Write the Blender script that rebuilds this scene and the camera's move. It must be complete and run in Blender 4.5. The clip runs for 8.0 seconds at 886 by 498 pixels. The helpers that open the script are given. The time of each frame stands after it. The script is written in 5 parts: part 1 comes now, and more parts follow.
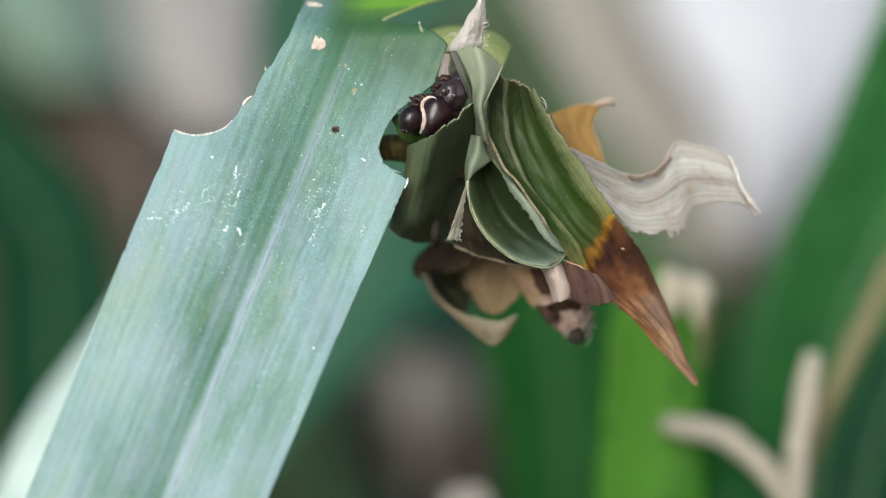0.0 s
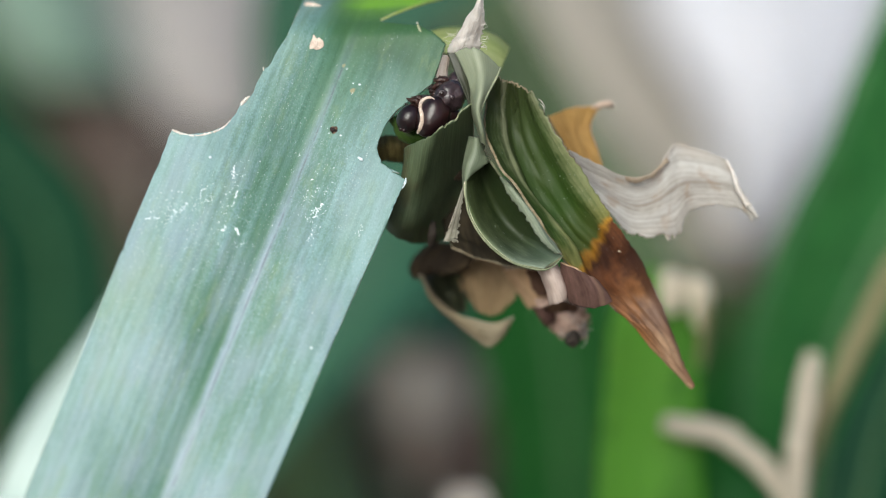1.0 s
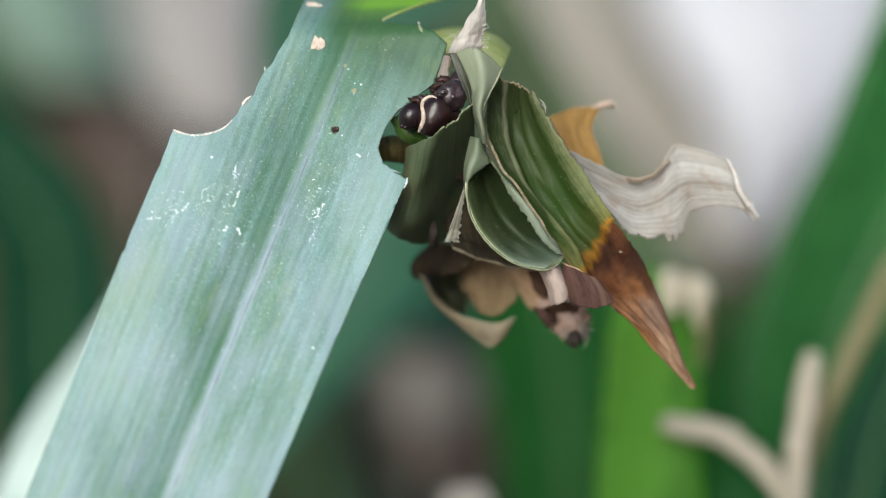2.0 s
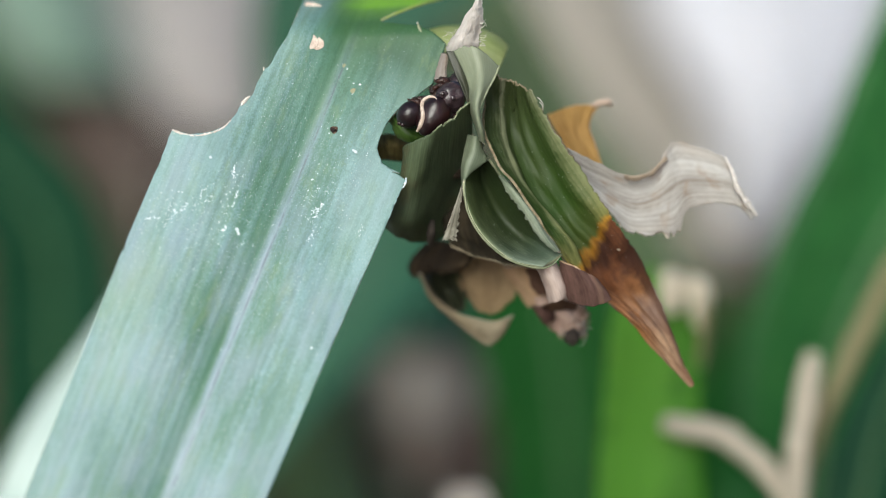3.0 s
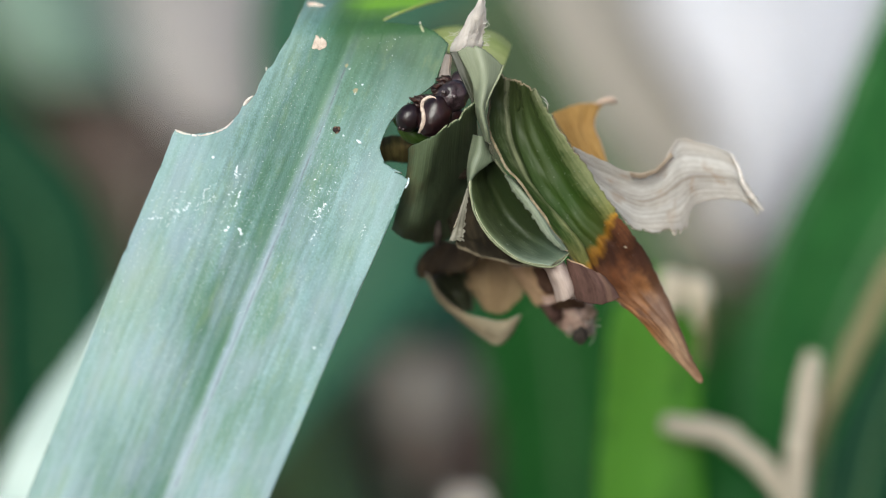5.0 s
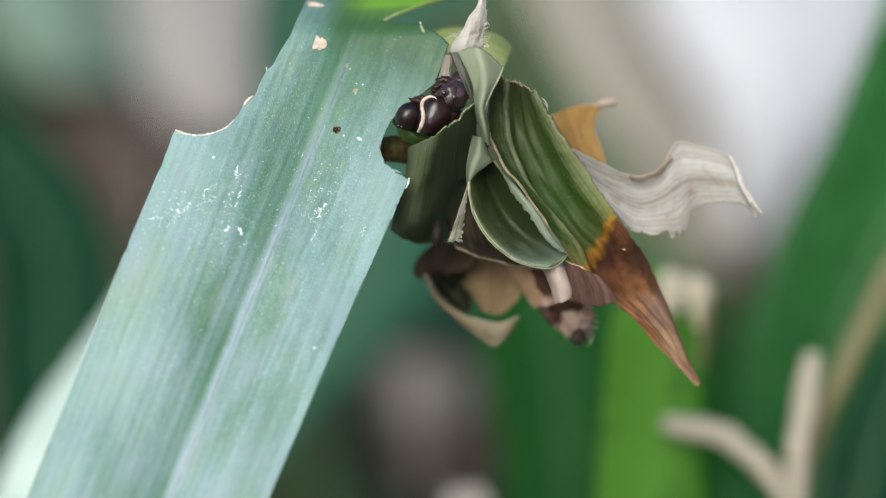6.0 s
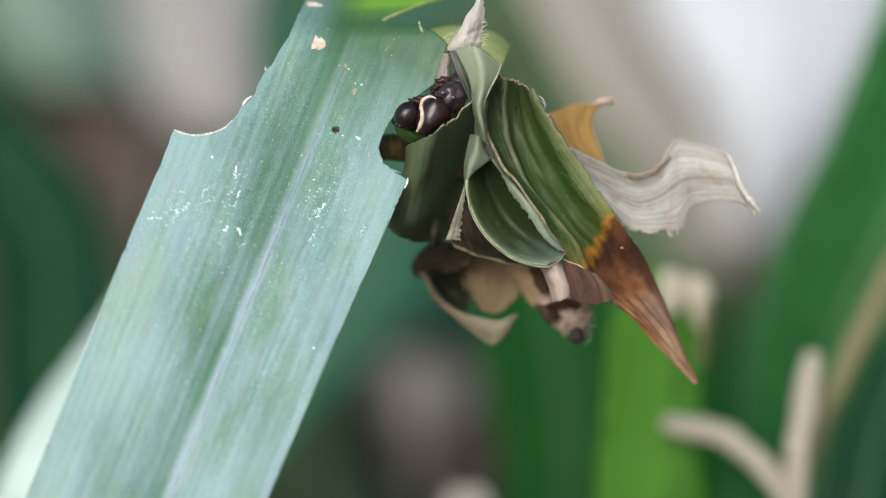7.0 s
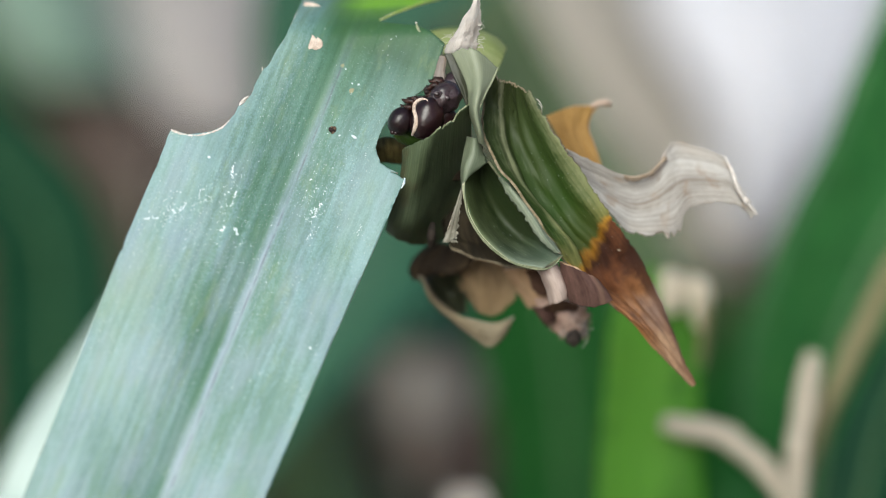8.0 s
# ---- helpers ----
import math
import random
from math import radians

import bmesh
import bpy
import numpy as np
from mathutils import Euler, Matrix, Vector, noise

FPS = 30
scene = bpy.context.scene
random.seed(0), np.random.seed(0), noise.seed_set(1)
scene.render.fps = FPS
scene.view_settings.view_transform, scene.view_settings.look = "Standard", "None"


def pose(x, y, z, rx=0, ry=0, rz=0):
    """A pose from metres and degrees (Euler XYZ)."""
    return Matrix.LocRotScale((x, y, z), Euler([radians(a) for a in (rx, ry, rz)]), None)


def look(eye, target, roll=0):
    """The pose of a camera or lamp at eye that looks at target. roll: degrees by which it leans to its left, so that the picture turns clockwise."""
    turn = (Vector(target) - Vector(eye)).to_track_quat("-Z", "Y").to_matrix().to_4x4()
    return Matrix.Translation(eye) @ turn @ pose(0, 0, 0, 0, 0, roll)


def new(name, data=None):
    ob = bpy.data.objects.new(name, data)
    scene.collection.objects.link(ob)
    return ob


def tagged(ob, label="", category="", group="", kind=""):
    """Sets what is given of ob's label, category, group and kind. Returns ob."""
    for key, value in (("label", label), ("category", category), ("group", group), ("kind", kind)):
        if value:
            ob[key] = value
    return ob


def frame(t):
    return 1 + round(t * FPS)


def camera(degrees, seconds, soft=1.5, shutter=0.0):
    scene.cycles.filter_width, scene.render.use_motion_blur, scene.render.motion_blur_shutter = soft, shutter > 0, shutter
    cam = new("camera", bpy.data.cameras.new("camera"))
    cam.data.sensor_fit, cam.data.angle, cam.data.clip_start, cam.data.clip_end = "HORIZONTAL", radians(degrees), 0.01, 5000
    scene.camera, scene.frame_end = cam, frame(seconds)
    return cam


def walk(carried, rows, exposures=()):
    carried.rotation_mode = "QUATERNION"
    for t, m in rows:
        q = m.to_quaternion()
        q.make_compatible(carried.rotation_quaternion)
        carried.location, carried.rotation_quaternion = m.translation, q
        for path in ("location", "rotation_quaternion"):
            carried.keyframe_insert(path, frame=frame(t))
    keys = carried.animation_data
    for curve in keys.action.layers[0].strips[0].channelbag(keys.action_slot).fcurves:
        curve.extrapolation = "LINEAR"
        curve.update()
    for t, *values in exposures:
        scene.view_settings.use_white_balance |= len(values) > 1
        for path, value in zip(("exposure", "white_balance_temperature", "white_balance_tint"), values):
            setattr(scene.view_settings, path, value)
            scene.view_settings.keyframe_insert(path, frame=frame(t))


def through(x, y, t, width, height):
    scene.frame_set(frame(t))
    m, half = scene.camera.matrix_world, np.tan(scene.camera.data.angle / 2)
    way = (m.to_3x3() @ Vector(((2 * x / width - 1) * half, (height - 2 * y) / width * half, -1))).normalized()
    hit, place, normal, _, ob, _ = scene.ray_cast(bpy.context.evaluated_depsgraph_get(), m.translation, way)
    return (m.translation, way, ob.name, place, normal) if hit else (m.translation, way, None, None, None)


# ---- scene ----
# One plant frame serves all near things: millimetres, x right, y away, z up,
# leaning back with the view that looks down on the bed.
MM = 0.001
HEIGHT = 0.300
TILT = 20.0
REACH = 0.2836
BASE = pose(0, 0, HEIGHT, -TILT, 0, 0)

# ---- camera ----
cam = camera(20.0, 8.0, soft=1.1)
cam.data.dof.use_dof = True
cam.data.dof.focus_distance = REACH
cam.data.dof.aperture_fstop = 8.0
STAND = BASE @ pose(0, -REACH, 0, 90, 0, 0)
walk(cam, [(0.0, STAND), (8.0, STAND)])

# ---- light: bright overcast day ----
scene.view_settings.exposure = 0.28
world = bpy.data.worlds.new("sky")
scene.world = world
world.use_nodes = True
wn = world.node_tree
sky = wn.nodes.new("ShaderNodeTexSky")
sky.sky_type = "NISHITA"
sky.sun_disc = False
sky.sun_elevation = radians(41)
sky.sun_rotation = radians(200)
sky.dust_density = 4.0
wn.links.new(sky.outputs[0], wn.nodes["Background"].inputs[0])
wn.nodes["Background"].inputs[1].default_value = 0.09
sun_data = bpy.data.lights.new("sun", "SUN")
sun_data.energy = 2.7
sun_data.angle = radians(38)
sun_data.color = (0.93, 0.985, 0.93)
sun = new("sun", sun_data)
sun.matrix_world = look((-0.62, -1.8, 1.95), (0, 0, 0.3))


# ---- materials ----
class Net:
    """A small builder of node trees."""

    def __init__(self, name):
        self.mat = bpy.data.materials.new(name)
        self.mat.use_nodes = True
        self.t = self.mat.node_tree
        self.t.nodes.clear()
        self.out = self.t.nodes.new("ShaderNodeOutputMaterial")

    def put(self, kind, **ins):
        n = self.t.nodes.new(kind)
        for key, v in ins.items():
            self.feed(n.inputs[key.replace("_", " ")], v)
        return n

    def feed(self, socket, v):
        if isinstance(v, bpy.types.NodeSocket):
            self.t.links.new(v, socket)
        else:
            socket.default_value = v

    def math(self, op, a, b=0.0, clamp=False):
        n = self.t.nodes.new("ShaderNodeMath")
        n.operation, n.use_clamp = op, clamp
        self.feed(n.inputs[0], a)
        self.feed(n.inputs[1], b)
        return n.outputs[0]

    def mix(self, f, a, b):
        n = self.t.nodes.new("ShaderNodeMix")
        n.data_type = "RGBA"
        self.feed(n.inputs[0], f)
        for s, v in ((n.inputs[6], a), (n.inputs[7], b)):
            self.feed(s, v if isinstance(v, bpy.types.NodeSocket) else (*v, 1.0) if len(v) == 3 else v)
        return n.outputs[2]

    def ramp(self, f, stops):
        n = self.t.nodes.new("ShaderNodeValToRGB")
        e = n.color_ramp.elements
        while len(e) < len(stops):
            e.new(0.5)
        for el, (p, c) in zip(e, stops):
            el.position = p
            el.color = (c, c, c, 1) if isinstance(c, (int, float)) else (*c, 1)
        self.feed(n.inputs[0], f)
        return n.outputs[0]

    def uv(self, layer, sx=1.0, sy=1.0, ox=0.0):
        u = self.t.nodes.new("ShaderNodeUVMap")
        u.uv_map = layer
        m = self.t.nodes.new("ShaderNodeMapping")
        m.inputs["Scale"].default_value = (sx, sy, 1)
        m.inputs["Location"].default_value = (ox, ox * 0.7, 0)
        self.feed(m.inputs["Vector"], u.outputs[0])
        return m.outputs[0]

    def objco(self, s=1.0):
        c = self.t.nodes.new("ShaderNodeTexCoord")
        m = self.t.nodes.new("ShaderNodeMapping")
        m.inputs["Scale"].default_value = (s, s, s)
        self.feed(m.inputs["Vector"], c.outputs["Object"])
        return m.outputs[0]

    def noise(self, vec, scale=1.0, detail=3.0, rough=0.55):
        return self.put("ShaderNodeTexNoise", Vector=vec, Scale=scale, Detail=detail, Roughness=rough).outputs[0]

    def finish(self, colour, rough, height=None, bump=0.3, through_colour=None, through=0.0, spec=0.5, depth=0.0002, coat=0.0):
        p = self.put("ShaderNodeBsdfPrincipled", Base_Color=colour, Roughness=rough)
        p.inputs["Specular IOR Level"].default_value = spec
        p.inputs["Coat Weight"].default_value = coat
        p.inputs["Coat Roughness"].default_value = 0.3
        if height is not None:
            b = self.put("ShaderNodeBump", Height=height, Strength=bump, Distance=depth)
            self.feed(p.inputs["Normal"], b.outputs[0])
        s = p.outputs[0]
        if through > 0:
            tr = self.put("ShaderNodeBsdfTranslucent", Color=through_colour if through_colour is not None else colour)
            mx = self.put("ShaderNodeMixShader", Fac=through)
            self.feed(mx.inputs[1], s)
            self.feed(mx.inputs[2], tr.outputs[0])
            s = mx.outputs[0]
        self.feed(self.out.inputs[0], s)
        return self.mat


def leaf_material(name, deep, pale, yellow=(0.25, 0.3, 0.06), along=None, yellows=0.3, rough=0.45, through=0.25,
                  streak=1.1, specks=0.0, fine=0.35, bump=0.35, spots=0.0, spot_colour=(0.06, 0.035, 0.02), spec=0.5, bands=(), skew=0.0, veins=2.3, vein=0.08, spot_size=1.0, blotch=0.0, fade=(), mottled=None, wander=0.13):
    """Veined leaf tissue. along: colours at places from base to tip that replace the pair deep, pale as (place, deep, pale)."""
    n = Net(name)
    s1 = n.noise(n.uv("mm", streak * 0.45, streak * 0.012), 1.0, 3)
    s2 = n.noise(n.uv("mm", streak * 2.2, streak * 0.03, 7), 1.0, 3)
    s3 = n.noise(n.uv("mm", 0.16, 0.09, 3), 1.0, 4)
    f = n.math("ADD", n.math("MULTIPLY", s1, 0.65), n.math("MULTIPLY", s2, fine))
    f = n.math("ADD", f, n.math("MULTIPLY", n.math("SUBTRACT", s3, 0.5), 0.5))
    grain = n.noise(n.uv("mm", 2.6, 0.9, 41), 1.0, 4, 0.7)
    f = n.math("ADD", f, n.math("MULTIPLY", n.math("SUBTRACT", grain, 0.5), 0.28))
    mm = n.put("ShaderNodeSeparateXYZ", Vector=n.uv("mm")).outputs[0]
    wave = n.math("SINE", n.math("ADD", n.math("MULTIPLY", mm, 6.283 * veins), n.math("MULTIPLY", n.math("ADD", s2, grain), 5.0)))
    lines = n.math("MULTIPLY", n.math("ADD", wave, 1.0), 0.5)
    f = n.math("ADD", f, n.math("MULTIPLY", n.math("SUBTRACT", lines, 0.5), vein))
    if blotch > 0:
        f = n.math("ADD", f, n.math("MULTIPLY", n.math("SUBTRACT", n.noise(n.uv("mm", 0.6, 0.4, 61), 1.0, 5, 0.65), 0.5), blotch))
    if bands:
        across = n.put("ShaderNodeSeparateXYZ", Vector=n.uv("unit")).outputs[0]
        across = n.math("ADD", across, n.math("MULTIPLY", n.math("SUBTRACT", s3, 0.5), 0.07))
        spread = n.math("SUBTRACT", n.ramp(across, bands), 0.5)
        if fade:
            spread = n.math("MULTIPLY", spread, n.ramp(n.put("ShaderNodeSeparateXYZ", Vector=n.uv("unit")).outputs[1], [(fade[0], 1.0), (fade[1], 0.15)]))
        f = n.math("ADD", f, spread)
    if mottled is not None:
        # past this place the streaks give way to mottled dead tissue, darker on one side
        place = n.put("ShaderNodeSeparateXYZ", Vector=n.uv("unit"))
        patch = n.math("ADD", n.noise(n.uv("mm", 0.42, 0.2, 71), 1.0, 5, 0.62), n.math("MULTIPLY", n.math("SUBTRACT", 0.45, place.outputs[0]), 0.30))
        patch = n.math("ADD", patch, n.math("MULTIPLY", n.math("SUBTRACT", s2, 0.5), 0.10))
        f = n.math("ADD", f, n.math("MULTIPLY", n.ramp(place.outputs[1], [(mottled, 0.0), (mottled + 0.08, 1.0)]), n.math("SUBTRACT", patch, f)))
    f = n.ramp(f, [(0.34, 0.0), (0.68, 1.0)])
    if along:
        v = n.put("ShaderNodeSeparateXYZ", Vector=n.uv("unit")).outputs[1]
        v = n.math("ADD", v, n.math("MULTIPLY", n.math("SUBTRACT", n.noise(n.uv("mm", 0.35, 0.1, 11), 1.0, 4), 0.5), wander))
        w = n.put("ShaderNodeSeparateXYZ", Vector=n.uv("unit")).outputs[0]
        v = n.math("ADD", v, n.math("MULTIPLY", n.math("SUBTRACT", w, 0.5), skew))
        c = n.mix(f, n.ramp(v, [(p, a) for p, a, b in along]), n.ramp(v, [(p, b) for p, a, b in along]))
    else:
        c = n.mix(f, deep, pale)
    if yellows > 0:
        y = n.ramp(n.noise(n.uv("mm", 0.4, 0.07, 19), 1.0, 5), [(0.55, 0.0), (0.75, yellows)])
        c = n.mix(y, c, yellow)
    if spots > 0:
        k = n.ramp(n.noise(n.uv("mm", 0.22 / spot_size, 0.16 / spot_size, 23), 1.0, 5), [(0.56, 0.0), (0.66, spots)])
        c = n.mix(k, c, spot_colour)
    if specks > 0:
        sp = n.noise(n.uv("mm", 4.5, 2.6, 2), 1.0, 1)
        zone = n.ramp(n.noise(n.uv("mm", 0.12, 0.06, 31), 1.0, 2), [(0.42, 0.25), (0.62, 1.0)])
        k = n.math("MULTIPLY", n.ramp(sp, [(0.70, 0.0), (0.76, specks)]), zone)
        c = n.mix(k, c, (0.75, 0.8, 0.78))
    h = n.math("ADD", n.math("MULTIPLY", s2, 0.8), n.math("ADD", n.math("MULTIPLY", grain, 0.8), n.math("MULTIPLY", lines, 0.15)))
    return n.finish(c, rough, h, bump, None, through, spec)


def blade_material():
    """Glaucous blade: green tissue under a bluish wax bloom, a paler midrib, dust and yellowing flecks."""
    n = Net("glaucous_leaf")
    u = n.put("ShaderNodeSeparateXYZ", Vector=n.uv("unit"))
    v = u.outputs[1]
    # the bloom reaches further up along the outer margin
    up = n.math("SUBTRACT", v, n.math("MULTIPLY", n.ramp(u.outputs[0], [(0.34, 1.0), (0.52, 0.0)]), n.ramp(v, [(0.72, 0.0), (0.98, 0.21)])))
    s1 = n.noise(n.uv("mm", 0.42, 0.040), 1.0, 3)
    s2 = n.noise(n.uv("mm", 2.1, 0.16, 7), 1.0, 4)
    s3 = n.noise(n.uv("mm", 0.11, 0.05, 3), 1.0, 4)
    fines = n.noise(n.uv("mm", 6.0, 3.2, 5), 1.0, 4, 0.7)
    grain = n.noise(n.uv("mm", 1.3, 0.5, 15), 1.0, 5, 0.65)
    s0 = n.noise(n.uv("mm", 0.62, 0.008, 51), 1.0, 2)
    f = n.math("ADD", n.math("MULTIPLY", s1, 0.52), n.math("MULTIPLY", s2, 0.24))
    f = n.math("ADD", f, n.math("MULTIPLY", n.math("SUBTRACT", s0, 0.5), 0.22))
    f = n.math("ADD", f, n.math("MULTIPLY", n.math("SUBTRACT", s3, 0.5), 0.6))
    f = n.math("ADD", f, n.math("MULTIPLY", n.math("SUBTRACT", fines, 0.5), 0.9))
    f = n.math("ADD", f, n.math("MULTIPLY", n.math("SUBTRACT", grain, 0.5), 0.62))
    mm = n.put("ShaderNodeSeparateXYZ", Vector=n.uv("mm")).outputs[0]
    lines = n.math("SINE", n.math("ADD", n.math("MULTIPLY", mm, 6.6), n.math("MULTIPLY", s2, 6.0)))
    f = n.math("ADD", f, n.math("MULTIPLY", lines, 0.045))
    blot = n.noise(n.uv("mm", 0.5, 0.16, 27), 1.0, 5, 0.6)
    f = n.math("ADD", f, n.math("MULTIPLY", n.math("SUBTRACT", blot, 0.5), 0.35))
    f = n.ramp(f, [(0.26, 0.0), (0.58, 1.0)])
    # greener and darker to the top: thinner bloom plus shade painted in
    deep = n.ramp(up, [(0.1, (0.11, 0.235, 0.178)), (0.55, (0.082, 0.20, 0.15)), (0.80, (0.07, 0.175, 0.135)), (0.95, (0.022, 0.09, 0.035))])
    pale = n.ramp(up, [(0.1, (0.23, 0.36, 0.415)), (0.5, (0.24, 0.405, 0.45)), (0.75, (0.215, 0.38, 0.405)), (0.87, (0.115, 0.255, 0.21)), (0.95, (0.03, 0.10, 0.052))])
    c = n.mix(f, deep, pale)
    # greener stripes either side of the midrib
    sway = n.math("ADD", u.outputs[0], n.math("MULTIPLY", n.math("SUBTRACT", n.noise(n.uv("mm", 0.25, 0.03, 43), 1.0, 4), 0.5), 0.10))
    stripe = n.ramp(sway, [(0.26, 0.0), (0.345, 0.6), (0.385, 0.12), (0.42, 0.65), (0.465, 0.4), (0.535, 0.95), (0.56, 0.1), (0.60, 0.5), (0.66, 0.4), (0.72, 0.0), (0.80, 0.0), (0.87, 0.2), (0.95, 0.0)])
    stripe = n.math("MULTIPLY", stripe, n.ramp(n.math("ADD", blot, n.math("MULTIPLY", grain, 0.5)), [(0.55, 0.35), (0.9, 1.0)]))
    stripe = n.math("MULTIPLY", stripe, n.ramp(v, [(0.1, 0.55), (0.45, 1.0)]))
    c = n.mix(stripe, c, (0.105, 0.220, 0.118))
    # the bloom is thickest towards the margins
    side = n.math("MULTIPLY", n.math("ABSOLUTE", n.math("SUBTRACT", u.outputs[0], 0.52)), 2.0)
    thick = n.math("MULTIPLY", n.ramp(side, [(0.20, 0.0), (0.66, 0.55)]), n.ramp(up, [(0.80, 1.0), (0.95, 0.1)]))
    c = n.mix(n.math("MULTIPLY", thick, n.ramp(s3, [(0.3, 0.4), (0.6, 1.0)])), c, (0.30, 0.45, 0.445))
    lilac = n.ramp(n.noise(n.uv("mm", 0.35, 0.10, 37), 1.0, 4), [(0.44, 0.0), (0.66, 0.55)])
    lilac = n.math("MULTIPLY", lilac, n.ramp(v, [(0.6, 1.0), (0.88, 0.1)]))
    c = n.mix(lilac, c, (0.275, 0.365, 0.435))
    y = n.ramp(n.noise(n.uv("mm", 0.5, 0.16, 19), 1.0, 6, 0.65), [(0.55, 0.0), (0.74, 0.32)])
    c = n.mix(y, c, (0.27, 0.37, 0.14))
    wide_y = n.ramp(n.noise(n.uv("mm", 0.16, 0.05, 57), 1.0, 4), [(0.53, 0.0), (0.70, 0.28)])
    c = n.mix(n.math("MULTIPLY", wide_y, n.ramp(v, [(0.5, 1.0), (0.7, 0.3)])), c, (0.28, 0.39, 0.20))
    # at the kink: fold's shade painted below, fresh green painted brighter above
    level = n.math("SUBTRACT", v, n.math("MULTIPLY", n.math("SUBTRACT", u.outputs[0], 0.4175), 0.16))
    level = n.math("ADD", level, n.math("MULTIPLY", n.math("SUBTRACT", s3, 0.5), 0.02))
    kink_shade = n.math("MULTIPLY", n.ramp(level, [(0.90, 0.0), (0.955, 0.85)]), n.ramp(u.outputs[0], [(0.40, 0.0), (0.50, 1.0)]))
    kink = n.math("MULTIPLY", n.ramp(level, [(0.962, 0.0), (0.990, 0.4), (1.008, 1.0)]), n.ramp(u.outputs[0], [(0.40, 0.0), (0.56, 1.0)]))
    # midrib with its bluish grey bloom
    wob = n.math("MULTIPLY", n.math("SUBTRACT", n.noise(n.uv("mm", 0.0, 0.05, 2), 1.0, 2), 0.5), 0.02)
    off = n.math("SUBTRACT", n.math("ADD", u.outputs[0], wob), 0.565)
    rib = n.math("ABSOLUTE", off)
    ribm = n.math("MULTIPLY", n.ramp(rib, [(0.004, 1.0), (0.030, 0.0)]), n.ramp(n.math("ADD", s2, n.math("SUBTRACT", grain, 0.5)), [(0.3, 0.5), (0.6, 0.95)]))
    ribm = n.math("MULTIPLY", ribm, n.ramp(v, [(0.55, 1.0), (0.92, 0.2)]))
    beside = n.math("MULTIPLY", n.ramp(n.math("ABSOLUTE", n.math("ADD", off, 0.06)), [(0.012, 0.40), (0.06, 0.0)]), n.ramp(grain, [(0.35, 0.5), (0.6, 1.0)]))
    c = n.mix(beside, c, (0.085, 0.215, 0.14))
    c = n.mix(ribm, c, (0.32, 0.415, 0.49))
    groove = n.math("MULTIPLY", n.ramp(n.math("ABSOLUTE", n.math("SUBTRACT", off, 0.008)), [(0.001, 0.7), (0.006, 0.0)]), n.ramp(grain, [(0.4, 0.0), (0.6, 1.0)]))
    c = n.mix(groove, c, (0.10, 0.10, 0.13))
    c = n.mix(n.math("MULTIPLY", kink_shade, n.ramp(blot, [(0.3, 0.7), (0.6, 1.0)])), c, (0.040, 0.118, 0.032))
    c = n.mix(kink, c, (0.20, 0.47, 0.015))
    # dust
    zone = n.ramp(n.noise(n.uv("mm", 0.11, 0.07, 31), 1.0, 3), [(0.40, 0.15), (0.62, 1.0)])
    sp = n.noise(n.uv("mm", 5.5, 4.2, 2), 1.0, 1)
    k = n.math("MULTIPLY", n.math("MULTIPLY", n.ramp(sp, [(0.64, 0.0), (0.73, 0.55)]), n.ramp(v, [(0.8, 1.0), (0.95, 0.2)])), zone)
    c = n.mix(k, c, (0.7, 0.78, 0.75))
    h = n.math("ADD", s2, n.math("ADD", n.math("MULTIPLY", fines, 0.7), n.math("MULTIPLY", k, 0.8)))
    return n.finish(c, n.ramp(grain, [(0.3, 0.42), (0.7, 0.58)]), h, 0.4, None, 0.12, 0.5)


def dry_material(name, dark, light, stain=(0.12, 0.07, 0.04), stains=0.5, through=0.2, rough=0.75, along=None, size=0.45, streak=0.9, bump=0.4, vein=0.05):
    return leaf_material(name, dark, light, (0.5, 0.34, 0.18), along, 0.25, rough, through, streak, 0.0, 0.35, bump, stains, stain, 0.25, vein=vein, spot_size=size)


def plain_material(name, a, b, scale=600.0, rough=0.6, bump=0.4, coat=0.0, spec=0.5, through=0.0):
    n = Net(name)
    s = n.noise(n.objco(scale), 1.0, 5)
    t = n.noise(n.objco(scale * 4.5), 1.0, 3)
    f = n.ramp(n.math("ADD", n.math("MULTIPLY", s, 0.7), n.math("MULTIPLY", t, 0.3)), [(0.35, 0.0), (0.65, 1.0)])
    return n.finish(n.mix(f, a, b), rough, t, bump, None, through, spec, 0.0002, coat)


M_BLADE = blade_material()
M_CUT = plain_material("cut_tissue", (0.45, 0.36, 0.28), (0.78, 0.72, 0.62), 900)
M_LIVECUT = plain_material("green_cut_tissue", (0.35, 0.42, 0.25), (0.55, 0.6, 0.42), 900)
M_RIM = plain_material("leaf_rim", (0.26, 0.29, 0.17), (0.46, 0.48, 0.32), 900)
M_RIMTAN = plain_material("tan_rim", (0.13, 0.10, 0.055), (0.31, 0.25, 0.16), 900)
M_SCAR = plain_material("corky_scar", (0.50, 0.37, 0.29), (0.78, 0.68, 0.59), 1300, 0.8, 0.6)
M_CALLUS = plain_material("dried_bite", (0.66, 0.56, 0.49), (0.92, 0.88, 0.83), 1500, 0.7, 0.6)
M_FLECK = plain_material("yellowish_scar", (0.22, 0.27, 0.16), (0.36, 0.31, 0.19), 1300, 0.7, 0.3)
M_CRUMB = plain_material("brown_crumb", (0.06, 0.03, 0.02), (0.30, 0.19, 0.13), 2500, 0.8, 0.8)
M_RIB = plain_material("midrib", (0.05, 0.13, 0.05), (0.08, 0.18, 0.07), 300)
M_RIB_DRY = plain_material("dry_midrib", (0.3, 0.26, 0.2), (0.45, 0.4, 0.32), 300)
